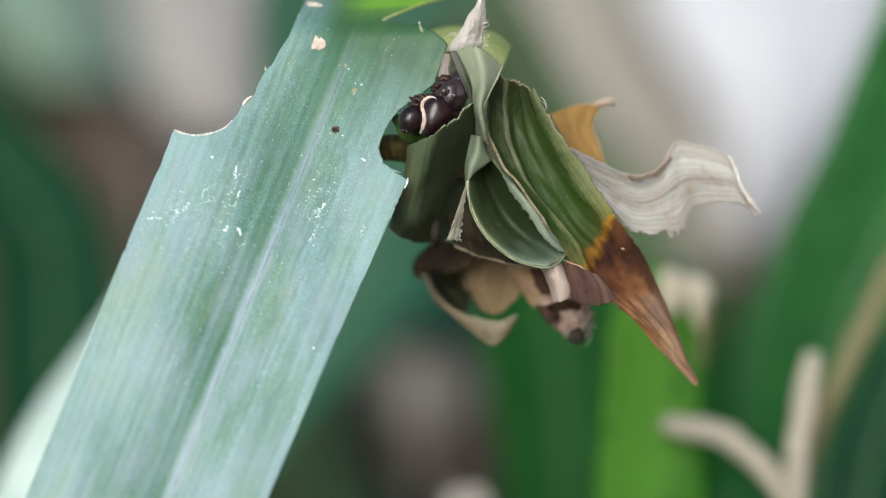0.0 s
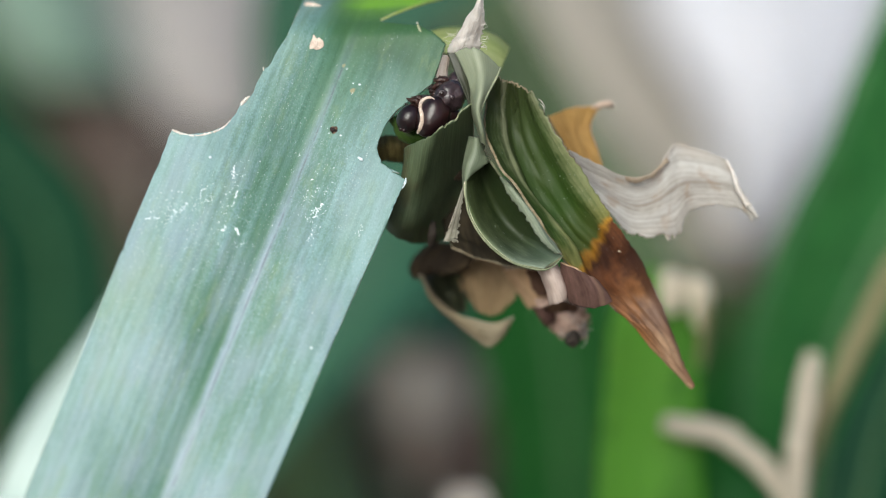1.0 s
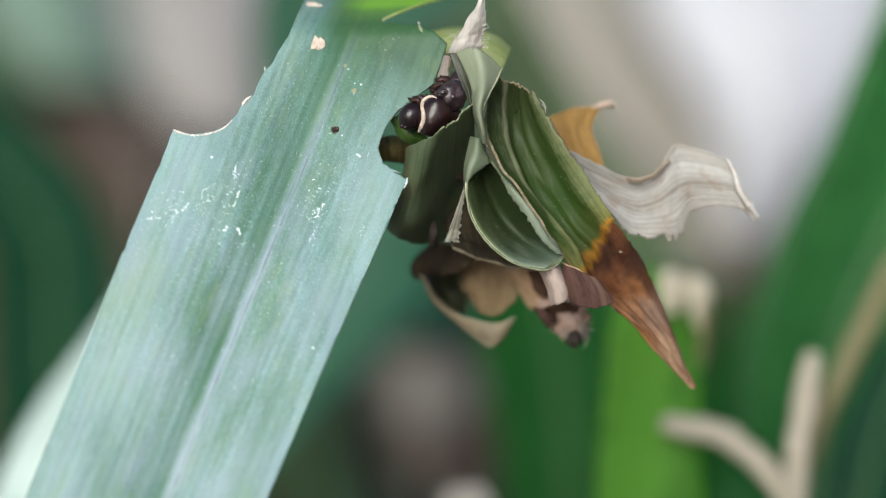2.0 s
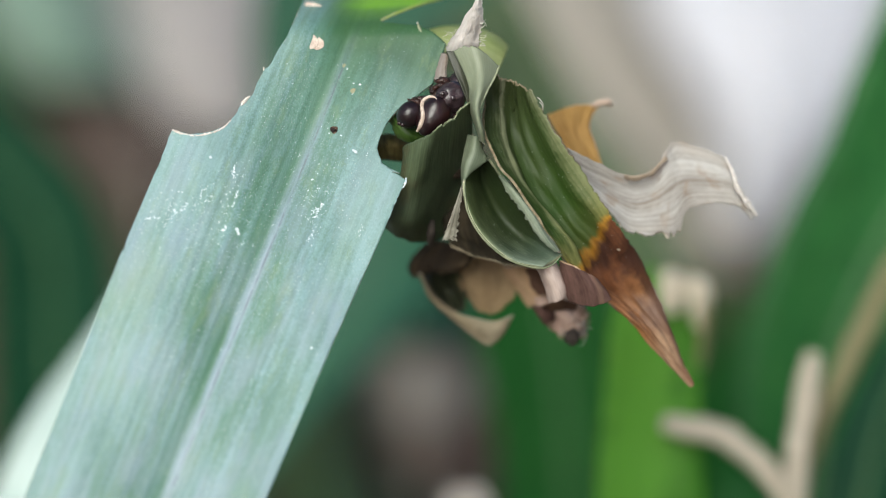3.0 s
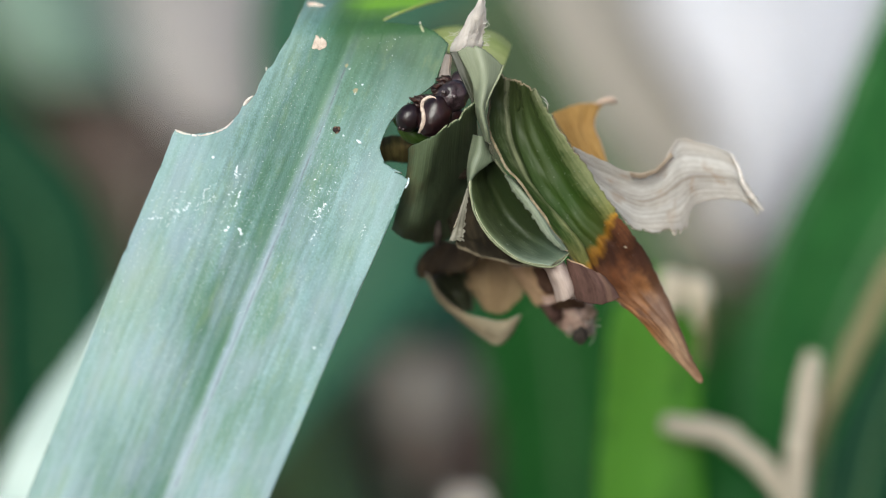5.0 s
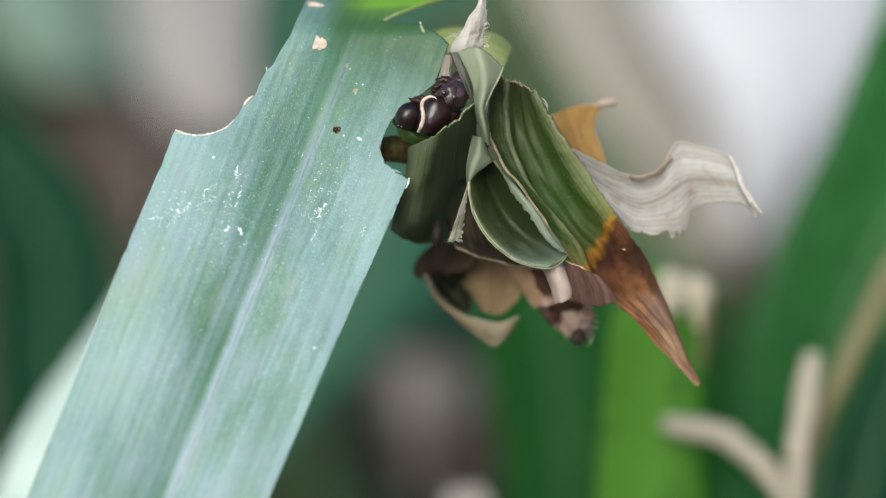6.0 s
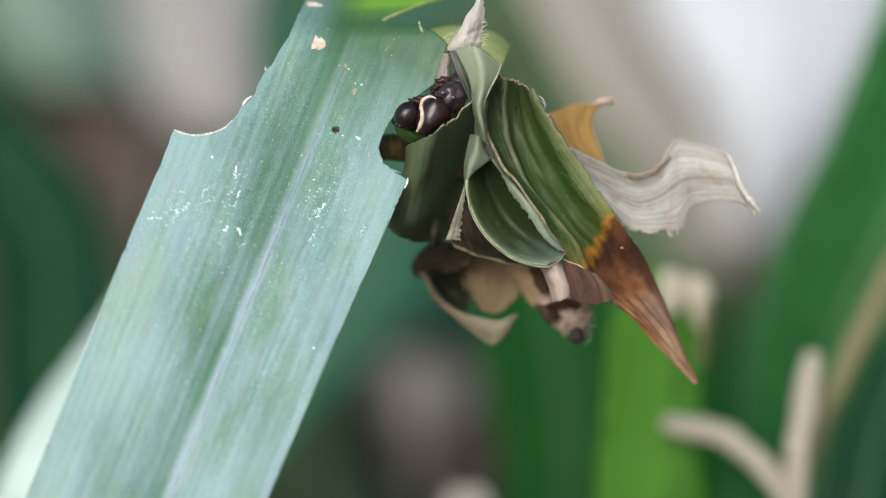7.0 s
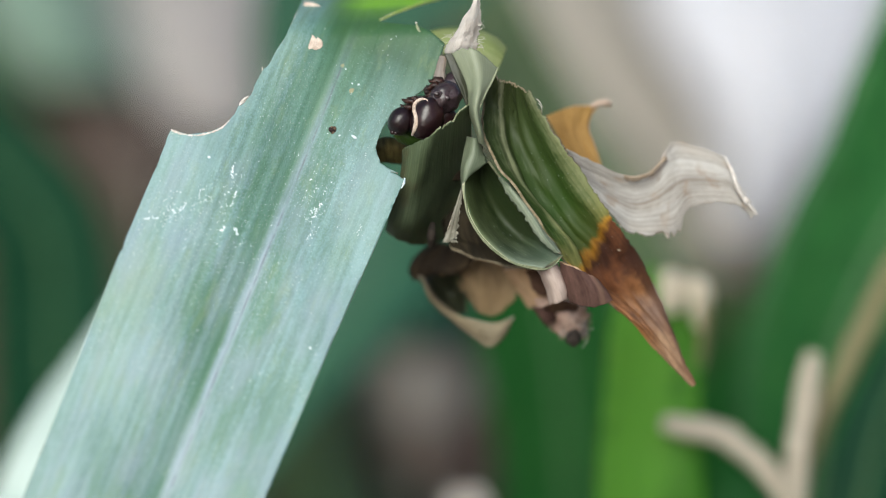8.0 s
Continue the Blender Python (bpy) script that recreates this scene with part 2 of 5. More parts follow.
M_WAX = plain_material("wax", (0.66, 0.77, 0.84), (0.84, 0.92, 0.99), 3000, 0.4, 0.2)
M_FRESHRIM = plain_material("fresh_rim", (0.28, 0.40, 0.06), (0.44, 0.52, 0.14), 900)
M_GREY_GREEN = leaf_material("dull_green_leaf", (0.23, 0.262, 0.175), (0.30, 0.335, 0.232), yellows=0.08, through=0.15, streak=2.2, fine=0.2, veins=4.6, vein=0.10, bump=0.2, blotch=0.25)
M_COLLAR = leaf_material("collar_green_leaf", (0.14, 0.175, 0.115), (0.235, 0.275, 0.19), yellows=0.08, through=0.15, streak=2.0, fine=0.2, veins=4.6, vein=0.08, bump=0.2)
M_MARGIN = leaf_material("pale_green_leaf", (0.16, 0.20, 0.14), (0.36, 0.41, 0.32), yellows=0.1, through=0.15, streak=1.0, veins=3.0, bump=0.2)
M_PANEL = leaf_material("bowed_green_leaf", (0.060, 0.088, 0.045), (0.140, 0.185, 0.102), yellows=0.15, through=0.24, streak=1.2, spots=0.3, spot_colour=(0.13, 0.085, 0.04))
M_LIPRIM = plain_material("curl_rim", (0.13, 0.16, 0.085), (0.29, 0.31, 0.19), 700, 0.5)
M_ROLL = dry_material("pale_pink_dry_leaf", (0.52, 0.40, 0.35), (0.76, 0.64, 0.58), (0.40, 0.22, 0.14), 0.35)
M_DIM = dry_material("grey_mauve_tissue", (0.22, 0.185, 0.165), (0.42, 0.37, 0.34), (0.12, 0.08, 0.06), 0.3)
M_MAUVE = dry_material("mauve_dry_leaf", (0.40, 0.25, 0.19), (0.90, 0.70, 0.60), (0.10, 0.05, 0.04), 0.6)
# bands and along paint the cup's shading: dark inside, lit towards the rim
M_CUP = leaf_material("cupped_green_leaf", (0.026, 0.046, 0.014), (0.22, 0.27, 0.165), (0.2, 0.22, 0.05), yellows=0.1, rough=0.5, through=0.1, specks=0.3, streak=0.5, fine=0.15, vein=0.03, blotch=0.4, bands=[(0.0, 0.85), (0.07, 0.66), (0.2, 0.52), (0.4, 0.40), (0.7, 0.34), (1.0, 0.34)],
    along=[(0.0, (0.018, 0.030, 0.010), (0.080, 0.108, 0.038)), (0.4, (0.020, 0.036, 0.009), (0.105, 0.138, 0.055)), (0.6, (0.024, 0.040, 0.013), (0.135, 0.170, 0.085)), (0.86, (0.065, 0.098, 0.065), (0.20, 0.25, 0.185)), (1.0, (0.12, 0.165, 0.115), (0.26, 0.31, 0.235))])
# bands: the leaf's own stripes, with the channel's shade painted into the dark ones
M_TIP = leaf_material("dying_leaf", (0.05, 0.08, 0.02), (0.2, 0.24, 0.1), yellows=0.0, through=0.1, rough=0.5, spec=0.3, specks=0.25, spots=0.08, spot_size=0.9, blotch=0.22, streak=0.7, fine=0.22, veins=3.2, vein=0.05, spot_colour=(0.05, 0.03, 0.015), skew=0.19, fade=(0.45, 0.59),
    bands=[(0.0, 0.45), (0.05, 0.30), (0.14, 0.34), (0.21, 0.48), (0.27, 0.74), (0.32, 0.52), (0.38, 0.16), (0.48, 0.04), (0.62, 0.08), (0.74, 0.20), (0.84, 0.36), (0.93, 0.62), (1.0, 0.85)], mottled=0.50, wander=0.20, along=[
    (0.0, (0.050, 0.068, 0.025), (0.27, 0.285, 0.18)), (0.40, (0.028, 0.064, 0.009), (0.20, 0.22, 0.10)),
    (0.500, (0.05, 0.07, 0.015), (0.24, 0.24, 0.08)), (0.522, (0.26, 0.12, 0.015), (0.56, 0.29, 0.04)),
    (0.546, (0.05, 0.020, 0.012), (0.19, 0.07, 0.03)), (0.63, (0.055, 0.021, 0.012), (0.24, 0.09, 0.035)), (0.75, (0.10, 0.042, 0.018), (0.42, 0.19, 0.075)), (0.84, (0.16, 0.09, 0.06), (0.46, 0.29, 0.18)), (1.0, (0.22, 0.12, 0.07), (0.52, 0.34, 0.21))])
M_RING = leaf_material("yellowing_leaf", (0.30, 0.38, 0.13), (0.50, 0.56, 0.25), yellows=0.4, through=0.4)
M_DRY_GREY = dry_material("bleached_dry_leaf", (0.315, 0.275, 0.24), (0.68, 0.665, 0.64), (0.36, 0.25, 0.17), 0.5, 0.35, streak=1.7, vein=0.06)
M_DRY_ORANGE = dry_material("ochre_dry_leaf", (0.42, 0.235, 0.065), (0.66, 0.42, 0.16), (0.30, 0.15, 0.05), 0.25, 0.45)
M_DRY_BROWN = dry_material("brown_dry_leaf", (0.022, 0.015, 0.010), (0.066, 0.046, 0.028), (0.03, 0.02, 0.014), 0.6)
M_DRY_BEIGE = dry_material("beige_dry_leaf", (0.21, 0.14, 0.075), (0.43, 0.31, 0.18), (0.13, 0.09, 0.055), 0.4)
M_TAIL = dry_material("greyish_beige_leaf", (0.17, 0.14, 0.09), (0.36, 0.305, 0.215), (0.11, 0.08, 0.05), 0.4)
M_DRY_PINK = dry_material("rosy_dry_leaf", (0.44, 0.27, 0.15), (0.84, 0.62, 0.41), (0.16, 0.08, 0.05), 0.5)
M_DRY_ROSE = dry_material("reddish_dry_leaf", (0.068, 0.035, 0.029), (0.20, 0.112, 0.092), (0.05, 0.025, 0.02), 0.6, size=0.8, streak=0.35, bump=0.2, vein=0.0)
# near-black brown: the shelter's inner shade put into the colour
M_INNER_SHADE = dry_material("shaded_inner_leaf", (0.012, 0.010, 0.006), (0.046, 0.036, 0.021), (0.012, 0.009, 0.006), 0.5)
M_FUZZ = dry_material("pale_frayed_leaf", (0.52, 0.36, 0.27), (0.86, 0.70, 0.57), (0.08, 0.05, 0.04), 0.7)
M_SILK = plain_material("silk", (0.70, 0.63, 0.57), (0.92, 0.89, 0.85), 1500, 0.8, 0.9, 0, 0.2, 0.2)
M_TISSUE = dry_material("silky_tissue", (0.80, 0.74, 0.69), (0.93, 0.90, 0.87), (0.60, 0.50, 0.44), 0.25, 0.45, 0.8, None, 0.35, 1.8, 0.3)
M_CHITIN = plain_material("dark_skin", (0.004, 0.002, 0.004), (0.026, 0.008, 0.008), 420, 0.32, 0.3, 0.3, 0.40)
M_HEAD = plain_material("head_shell", (0.005, 0.002, 0.003), (0.014, 0.005, 0.007), 520, 0.32, 0.25, 0.3, 0.40)
M_FLESH = plain_material("greyish_skin", (0.008, 0.004, 0.006), (0.052, 0.031, 0.037), 700, 0.34, 0.6, 0.5)
M_LEG = plain_material("brown_leg", (0.007, 0.003, 0.003), (0.030, 0.011, 0.008), 1500, 0.5, 0.8)
M_LEG_RED = plain_material("reddish_leg", (0.010, 0.004, 0.003), (0.048, 0.015, 0.010), 1500, 0.4, 0.5)
M_BAND = plain_material("cream_band", (0.42, 0.31, 0.24), (0.74, 0.62, 0.53), 1800, 0.45, 0.2)
# black of the dropping, shared with the slit's painted shade
M_FRASS_AND_SLIT = plain_material("droppings_and_slit", (0.012, 0.009, 0.008), (0.05, 0.035, 0.025), 1800, 0.8, 0.8)
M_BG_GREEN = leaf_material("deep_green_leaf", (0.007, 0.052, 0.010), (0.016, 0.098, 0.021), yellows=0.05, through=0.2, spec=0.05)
M_BG_BROAD = leaf_material("mid_green_leaf", (0.013, 0.088, 0.021), (0.034, 0.17, 0.042), yellows=0.1, through=0.25, spec=0.2, blotch=0.4)
M_BG_TEAL = leaf_material("blue_green_leaf", (0.013, 0.068, 0.040), (0.030, 0.120, 0.075), yellows=0.05, through=0.2, spec=0.15)
M_BG_BRIGHT = leaf_material("bright_green_leaf", (0.042, 0.19, 0.014), (0.12, 0.365, 0.036), yellows=0.2, through=0.35, spec=0.2, bands=[(0.0, 0.6), (0.35, 0.85), (0.55, 0.7), (0.75, 0.5), (1.0, 0.4)])
M_BG_PALE = leaf_material("pale_glaucous_leaf", (0.44, 0.57, 0.53), (0.58, 0.70, 0.67), yellows=0.05, through=0.2)
M_BG_OLIVE = leaf_material("olive_leaf", (0.034, 0.075, 0.022), (0.075, 0.125, 0.048), yellows=0.1, through=0.2)
# darker copy of olive_leaf, with shade put into its colour
M_BG_SHADE = leaf_material("shaded_olive_leaf", (0.022, 0.036, 0.014), (0.045, 0.07, 0.026), yellows=0.1, through=0.1, spec=0.1)
M_BG_LIGHT = leaf_material("light_leaf", (0.26, 0.40, 0.30), (0.38, 0.52, 0.41), yellows=0.1, through=0.3)
M_BG_BUFF = dry_material("buff_litter", (0.42, 0.385, 0.365), (0.60, 0.565, 0.545), (0.2, 0.15, 0.1), 0.3)
M_BG_TAN = dry_material("tan_litter", (0.38, 0.345, 0.285), (0.58, 0.535, 0.46), (0.25, 0.17, 0.11), 0.2)
M_BG_BROWN = dry_material("brown_litter", (0.070, 0.048, 0.040), (0.142, 0.104, 0.086), (0.05, 0.03, 0.025), 0.4)
M_BG_CREAM = dry_material("cream_straw", (0.72, 0.64, 0.49), (0.93, 0.86, 0.71), (0.4, 0.28, 0.16), 0.3)
# blue_green_leaf again, darkened so that its colour holds the shade
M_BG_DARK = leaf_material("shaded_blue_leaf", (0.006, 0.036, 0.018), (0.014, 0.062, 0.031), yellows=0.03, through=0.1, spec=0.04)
M_BG_BUFFGREEN = dry_material("olive_straw", (0.2, 0.18, 0.09), (0.36, 0.32, 0.18), (0.12, 0.09, 0.05), 0.3)
M_BG_DULL = dry_material("dull_litter", (0.25, 0.225, 0.20), (0.38, 0.35, 0.32), (0.08, 0.05, 0.04), 0.4)
M_BG_STRAW = dry_material("straw", (0.47, 0.42, 0.33), (0.67, 0.61, 0.51), (0.25, 0.16, 0.09), 0.3)
M_BG_WHITE = dry_material("bleached_litter", (0.76, 0.76, 0.80), (0.90, 0.90, 0.95), (0.35, 0.28, 0.2), 0.3)


def soil_material():
    n = Net("soil")
    a = n.noise(n.objco(7), 1.0, 5)
    b = n.noise(n.objco(60), 1.0, 5, 0.7)
    c = n.mix(n.ramp(b, [(0.35, 0.0), (0.7, 1.0)]), (0.045, 0.030, 0.023), (0.15, 0.108, 0.088))
    c = n.mix(n.ramp(a, [(0.45, 0.0), (0.6, 0.8)]), c, (0.05, 0.075, 0.035))
    return n.finish(c, 0.9, b, 0.8, None, 0, 0.2, 0.01)


M_SOIL = soil_material()


# ---- shapes ----
def thing(name, label, category, origin, group="", kind=""):
    """An empty at a place of the plant frame, which carries the parts."""
    ob = tagged(new(name), label, category, group, kind)
    ob.empty_display_size = 0.005
    ob.matrix_world = BASE @ Matrix.Translation(Vector(origin) * MM)
    ob["origin"] = tuple(origin)
    return ob


def home(ob):
    return np.array(ob["origin"])


def part(name, me, parent, label=""):
    ob = new(name, me)
    ob.parent = parent
    if label:
        ob["label"] = label
    return ob


def spline(rows, n):
    """Catmull-Rom samples along the first axis of an array."""
    rows = np.asarray(rows, float)
    k = len(rows)
    pad = np.concatenate([2 * rows[:1] - rows[1:2], rows, 2 * rows[-1:] - rows[-2:-1]])
    t = np.linspace(0, k - 1, n)
    i = np.minimum(t.astype(int), k - 2)
    f = (t - i).reshape(-1, *([1] * (rows.ndim - 1)))
    a, b, c, d = pad[i], pad[i + 1], pad[i + 2], pad[i + 3]
    return 0.5 * (2 * b + (c - a) * f + (2 * a - 5 * b + 4 * c - d) * f ** 2 + (3 * b - a - 3 * c + d) * f ** 3)


def ragged(n, seed, size=6):
    """Uneven teeth from 0 to 1 along an edge."""
    rng = np.random.RandomState(seed)
    out = np.zeros(n)
    for octave, weight in ((size, 0.55), (size * 2.7, 0.3), (size * 7, 0.15)):
        m = max(3, int(octave))
        out += weight * np.interp(np.linspace(0, m - 1, n), np.arange(m), rng.rand(m))
    return out


def grid_mesh(name, g, uv_mm, uv_unit, mats, thick):
    """A leaf of real thickness from a grid of points in metres. mats: face, cut edge."""
    nv, nu = g.shape[:2]
    dv, du = np.gradient(g, axis=0), np.gradient(g, axis=1)
    nor = np.cross(du, dv)
    nor /= np.maximum(np.linalg.norm(nor, axis=2, keepdims=True), 1e-12)
    half = nor * thick * 0.5
    verts = np.concatenate([(g + half).reshape(-1, 3), (g - half).reshape(-1, 3)])
    m = nv * nu
    faces, mi, edges = [], [], {}
    flat = uv_unit.reshape(-1, 2)
    for j in range(nv - 1):
        for i in range(nu - 1):
            a = j * nu + i
            q = (a, a + 1, a + nu + 1, a + nu)
            if flat[q[1], 0] - flat[q[0], 0] < 1e-7 and flat[q[2], 0] - flat[q[3], 0] < 1e-7:
                continue
            ring = []
            for x in q:
                if not ring or np.abs(flat[x] - flat[ring[-1]]).sum() > 1e-7:
                    ring.append(x)
            if np.abs(flat[ring[0]] - flat[ring[-1]]).sum() < 1e-7:
                ring.pop()
            if len(ring) < 3:
                continue
            faces.append(tuple(ring))
            faces.append(tuple(x + m for x in ring[::-1]))
            mi += [0, 0]
            for x, y in zip(ring, ring[1:] + ring[:1]):
                edges[(x, y)] = 1
    for x, y in edges:
        if (y, x) not in edges:
            faces.append((y, x, x + m, y + m))
            mi.append(1)
    me = bpy.data.meshes.new(name)
    me.from_pydata(verts.tolist(), [], faces)
    for mt in mats:
        me.materials.append(mt)
    me.polygons.foreach_set("material_index", mi)
    me.polygons.foreach_set("use_smooth", [k == 0 for k in mi])
    idx = np.empty(len(me.loops), dtype=int)
    me.loops.foreach_get("vertex_index", idx)
    idx %= m
    for layer, vals in (("mm", uv_mm), ("unit", uv_unit)):
        me.uv_layers.new(name=layer).data.foreach_set("uv", vals.reshape(-1, 2)[idx].astype(np.float32).ravel())
    me.validate()
    return me


def sheet(name, rows, mats, parent, label="", nu=16, nv=40, thick=0.35, jag=(0, 0, 0, 0), crinkle=0.0, seed=1, teeth=14, ridges=(), pleat=0.16):
    """A leaf piece through rows of points (plant frame, mm), rows from base to tip, points from side to side.
    jag: depth in mm of the teeth at side 0, side 1, base and tip."""
    a = np.asarray(rows, float)
    a = spline(a, nv)
    a = spline(a.swapaxes(0, 1), nu).swapaxes(0, 1)
    wide = np.linalg.norm(np.diff(a, axis=1), axis=2).sum(1).mean()
    tall = np.linalg.norm(np.diff(a, axis=0), axis=2).sum(0).mean()
    u = np.linspace(0, 1, nu)[None, :].repeat(nv, 0)
    v = np.linspace(0, 1, nv)[:, None].repeat(nu, 1)
    # teeth: draw the margin back along the sheet
    lo = jag[0] * ragged(nv, seed, teeth) / max(wide, 0.1)
    hi = 1 - jag[1] * ragged(nv, seed + 1, teeth) / max(wide, 0.1)
    uu = lo[:, None] + u * (hi - lo)[:, None]
    lo = jag[2] * ragged(nu, seed + 2, teeth) / max(tall, 0.1)
    hi = 1 - jag[3] * ragged(nu, seed + 3, teeth) / max(tall, 0.1)
    vv = lo[None, :] + v * (hi - lo)[None, :]
    x, y = uu * (nu - 1), vv * (nv - 1)
    i, j = np.clip(x.astype(int), 0, nu - 2), np.clip(y.astype(int), 0, nv - 2)
    fx, fy = (x - i)[..., None], (y - j)[..., None]
    g = (a[j, i] * (1 - fx) + a[j, i + 1] * fx) * (1 - fy) + (a[j + 1, i] * (1 - fx) + a[j + 1, i + 1] * fx) * fy
    if crinkle:
        dv, du = np.gradient(g, axis=0), np.gradient(g, axis=1)
        nor = np.cross(du, dv)
        nor /= np.maximum(np.linalg.norm(nor, axis=2, keepdims=True), 1e-9)
        w = np.array([[noise.noise(Vector((uu[r, c] * wide * 0.55, vv[r, c] * tall * pleat, seed * 3.7)))
                       + 0.5 * noise.noise(Vector((uu[r, c] * wide * 1.4, vv[r, c] * tall * pleat * 2.5, seed * 5.1))) for c in range(nu)] for r in range(nv)])
        g = g + nor * w[..., None] * crinkle
    if ridges:
        dv, du = np.gradient(g, axis=0), np.gradient(g, axis=1)
        nor = np.cross(du, dv)
        nor /= np.maximum(np.linalg.norm(nor, axis=2, keepdims=True), 1e-9)
        q = np.interp(uu, [a for a, b in ridges], [b for a, b in ridges])
        fade = np.minimum(1, np.minimum(vv * 5 + 0.3, (1 - vv) * 3))
        g = g + nor * (q * fade)[..., None]
    g = (g - home(parent)) * MM
    me = grid_mesh(name, g, np.stack([uu * wide + seed * 13, vv * tall], -1), np.stack([uu, vv], -1), mats, thick * MM)
    return part(name, me, parent, label)


def rod(name, pts, radii, mat, parent, label="", sides=14, n=40, wobble=0.0, seed=1):
    """A round stem through points (plant frame, mm)."""
    p = spline(np.asarray(pts, float), n) - home(parent)
    r = np.interp(np.linspace(0, 1, n), np.linspace(0, 1, len(radii)), radii)
    tan = np.gradient(p, axis=0)
    tan /= np.linalg.norm(tan, axis=1, keepdims=True)
    side = np.cross(tan, [0.1, 1.0, 0.2])
    side /= np.linalg.norm(side, axis=1, keepdims=True)
    up = np.cross(side, tan)
    bm = bmesh.new()
    rings = []
    for k in range(n):
        ring = []
        for s in range(sides):
            w = 2 * math.pi * s / sides
            rr = r[k] * (1 + wobble * noise.noise(Vector((math.cos(w) * 1.5, math.sin(w) * 1.5, k * 0.3 + seed))))
            ring.append(bm.verts.new((p[k] + rr * (math.cos(w) * side[k] + math.sin(w) * up[k])) * MM))
        rings.append(ring)
    for a, b in zip(rings, rings[1:]):
        for s in range(sides):
            bm.faces.new((a[s], a[(s + 1) % sides], b[(s + 1) % sides], b[s]))
    bm.faces.new(rings[0][::-1])
    bm.faces.new(rings[-1])
    return part(name, done(bm, name, mat), parent, label)


def done(bm, name, mat):
    bmesh.ops.recalc_face_normals(bm, faces=bm.faces)
    me = bpy.data.meshes.new(name)
    bm.to_mesh(me)
    bm.free()
    me.polygons.foreach_set("use_smooth", [True] * len(me.polygons))
    me.materials.append(mat)
    return me


def lump(name, centre, size, mat, parent, label="", turn=(0, 0, 0), rough=0.0, freq=1.0, seed=0, own=False, detail=(28, 18), dents=()):
    """A rounded body: size in mm along its own axes. own: the mesh is centred on itself, so that it can move."""
    bm = bmesh.new()
    bmesh.ops.create_uvsphere(bm, u_segments=detail[0], v_segments=detail[1], radius=1.0)
    rot = Euler([radians(a) for a in turn]).to_matrix()
    c = Vector((0, 0, 0)) if own else Vector(np.array(centre) - home(parent))
    for v in bm.verts:
        d = v.co.normalized()
        k = 1.0 + rough * noise.noise(d * freq + Vector((seed, 0, 0))) + 0.4 * rough * noise.noise(d * freq * 3 + Vector((0, seed, 0)))
        for way, depth, width in dents:
            k -= depth * math.exp(-((d - Vector(way).normalized()).length / width) ** 2)
        v.co = (rot @ Vector((d.x * size[0], d.y * size[1], d.z * size[2])) * k + c) * MM
    ob = part(name, done(bm, name, mat), parent, label)
    if own:
        ob.location = Vector(np.array(centre) - home(parent)) * MM
    return ob


def ground_below(p):
    """The place on the ground straight below a point of the plant frame."""
    s, c = math.sin(radians(TILT)), math.cos(radians(TILT))
    fall = HEIGHT / MM + (-p[1] * s + p[2] * c)
    return np.array(p, float) + (fall + 2.0) * np.array([0, s, -c])


def mat_rib(mat):
    return M_RIB_DRY if "litter" in mat.name or "straw" in mat.name else M_RIB


def leaf_blade(name, label, pts, widths, mat, twist=0.0, fold=0.1, rooted=True, nu=9, nv=40, seed=1, lean=(0, 0), part_name="blade", edge=None, crinkle=0.0, rib=True):
    """A long leaf: a midrib through points (plant frame, mm), widths in mm, folded a little along the rib. It runs on down to the ground."""
    pts = [np.array(p, float) for p in pts]
    widths = list(widths)
    if rooted:
        foot = ground_below(pts[-1] + np.array([lean[0], lean[1], 0]))
        near = pts[-1] + (pts[-1] - pts[-2]) * 0.8
        pts += [near, near * 0.55 + foot * 0.45, foot]
        widths += [widths[-1], widths[-1] * 0.8, widths[-1] * 0.35]
    ob = thing(name, label, "leaf", pts[-1], "garden leaves behind" if name == "garden_leaf" else "")
    p = spline(pts, nv)
    w = np.maximum(spline(np.array(widths)[:, None], nv)[:, 0], 0.15)
    tan = np.gradient(p, axis=0)
    tan /= np.linalg.norm(tan, axis=1, keepdims=True)
    face = np.array([math.sin(radians(twist)), -math.cos(radians(twist)), 0.25])
    side = np.cross(face, tan)
    side /= np.linalg.norm(side, axis=1, keepdims=True)
    nor = np.cross(tan, side)
    rows = []
    for j in range(nv):
        row = []
        for i in range(5):
            x = i / 2 - 1
            row.append(p[j] + side[j] * x * w[j] * 0.5 + nor[j] * fold * w[j] * (abs(x) ** 1.5))
        rows.append(row)
    sheet(part_name, rows, (mat, edge or mat), ob, "", nu, nv, 0.5, (0, 0, 0, 0), crinkle, seed)
    if rib:
        rod("midrib", p + nor * 0.35, [0.35, 0.7, 1.0], mat_rib(mat), ob, "", 8, nv, 0.0, seed)
    return ob


# ---- ground ----
def build_ground():
    n = 120
    q = np.linspace(-1, 1, n)
    ax = np.sign(q) * (np.abs(q) * 1.2 + 30 * np.abs(q) ** 7)
    verts, faces = [], []
    for b in ax:
        for a in ax:
            near = math.exp(-((a * a + b * b) / 9))
            verts.append((a, b + 1.0, near * (0.014 * noise.noise(Vector((a * 9, b * 9, 0))) + 0.008 * noise.noise(Vector((a * 31, b * 31, 4))))))
    for j in range(n - 1):
        for i in range(n - 1):
            a = j * n + i
            faces.append((a, a + 1, a + n + 1, a + n))
    me = bpy.data.meshes.new("ground")
    me.from_pydata(verts, [], faces)
    me.polygons.foreach_set("use_smooth", [True] * len(faces))
    me.materials.append(M_SOIL)
    tagged(new("ground", me), "dark brown garden soil with green growth", "ground", "", "structure")


build_ground()


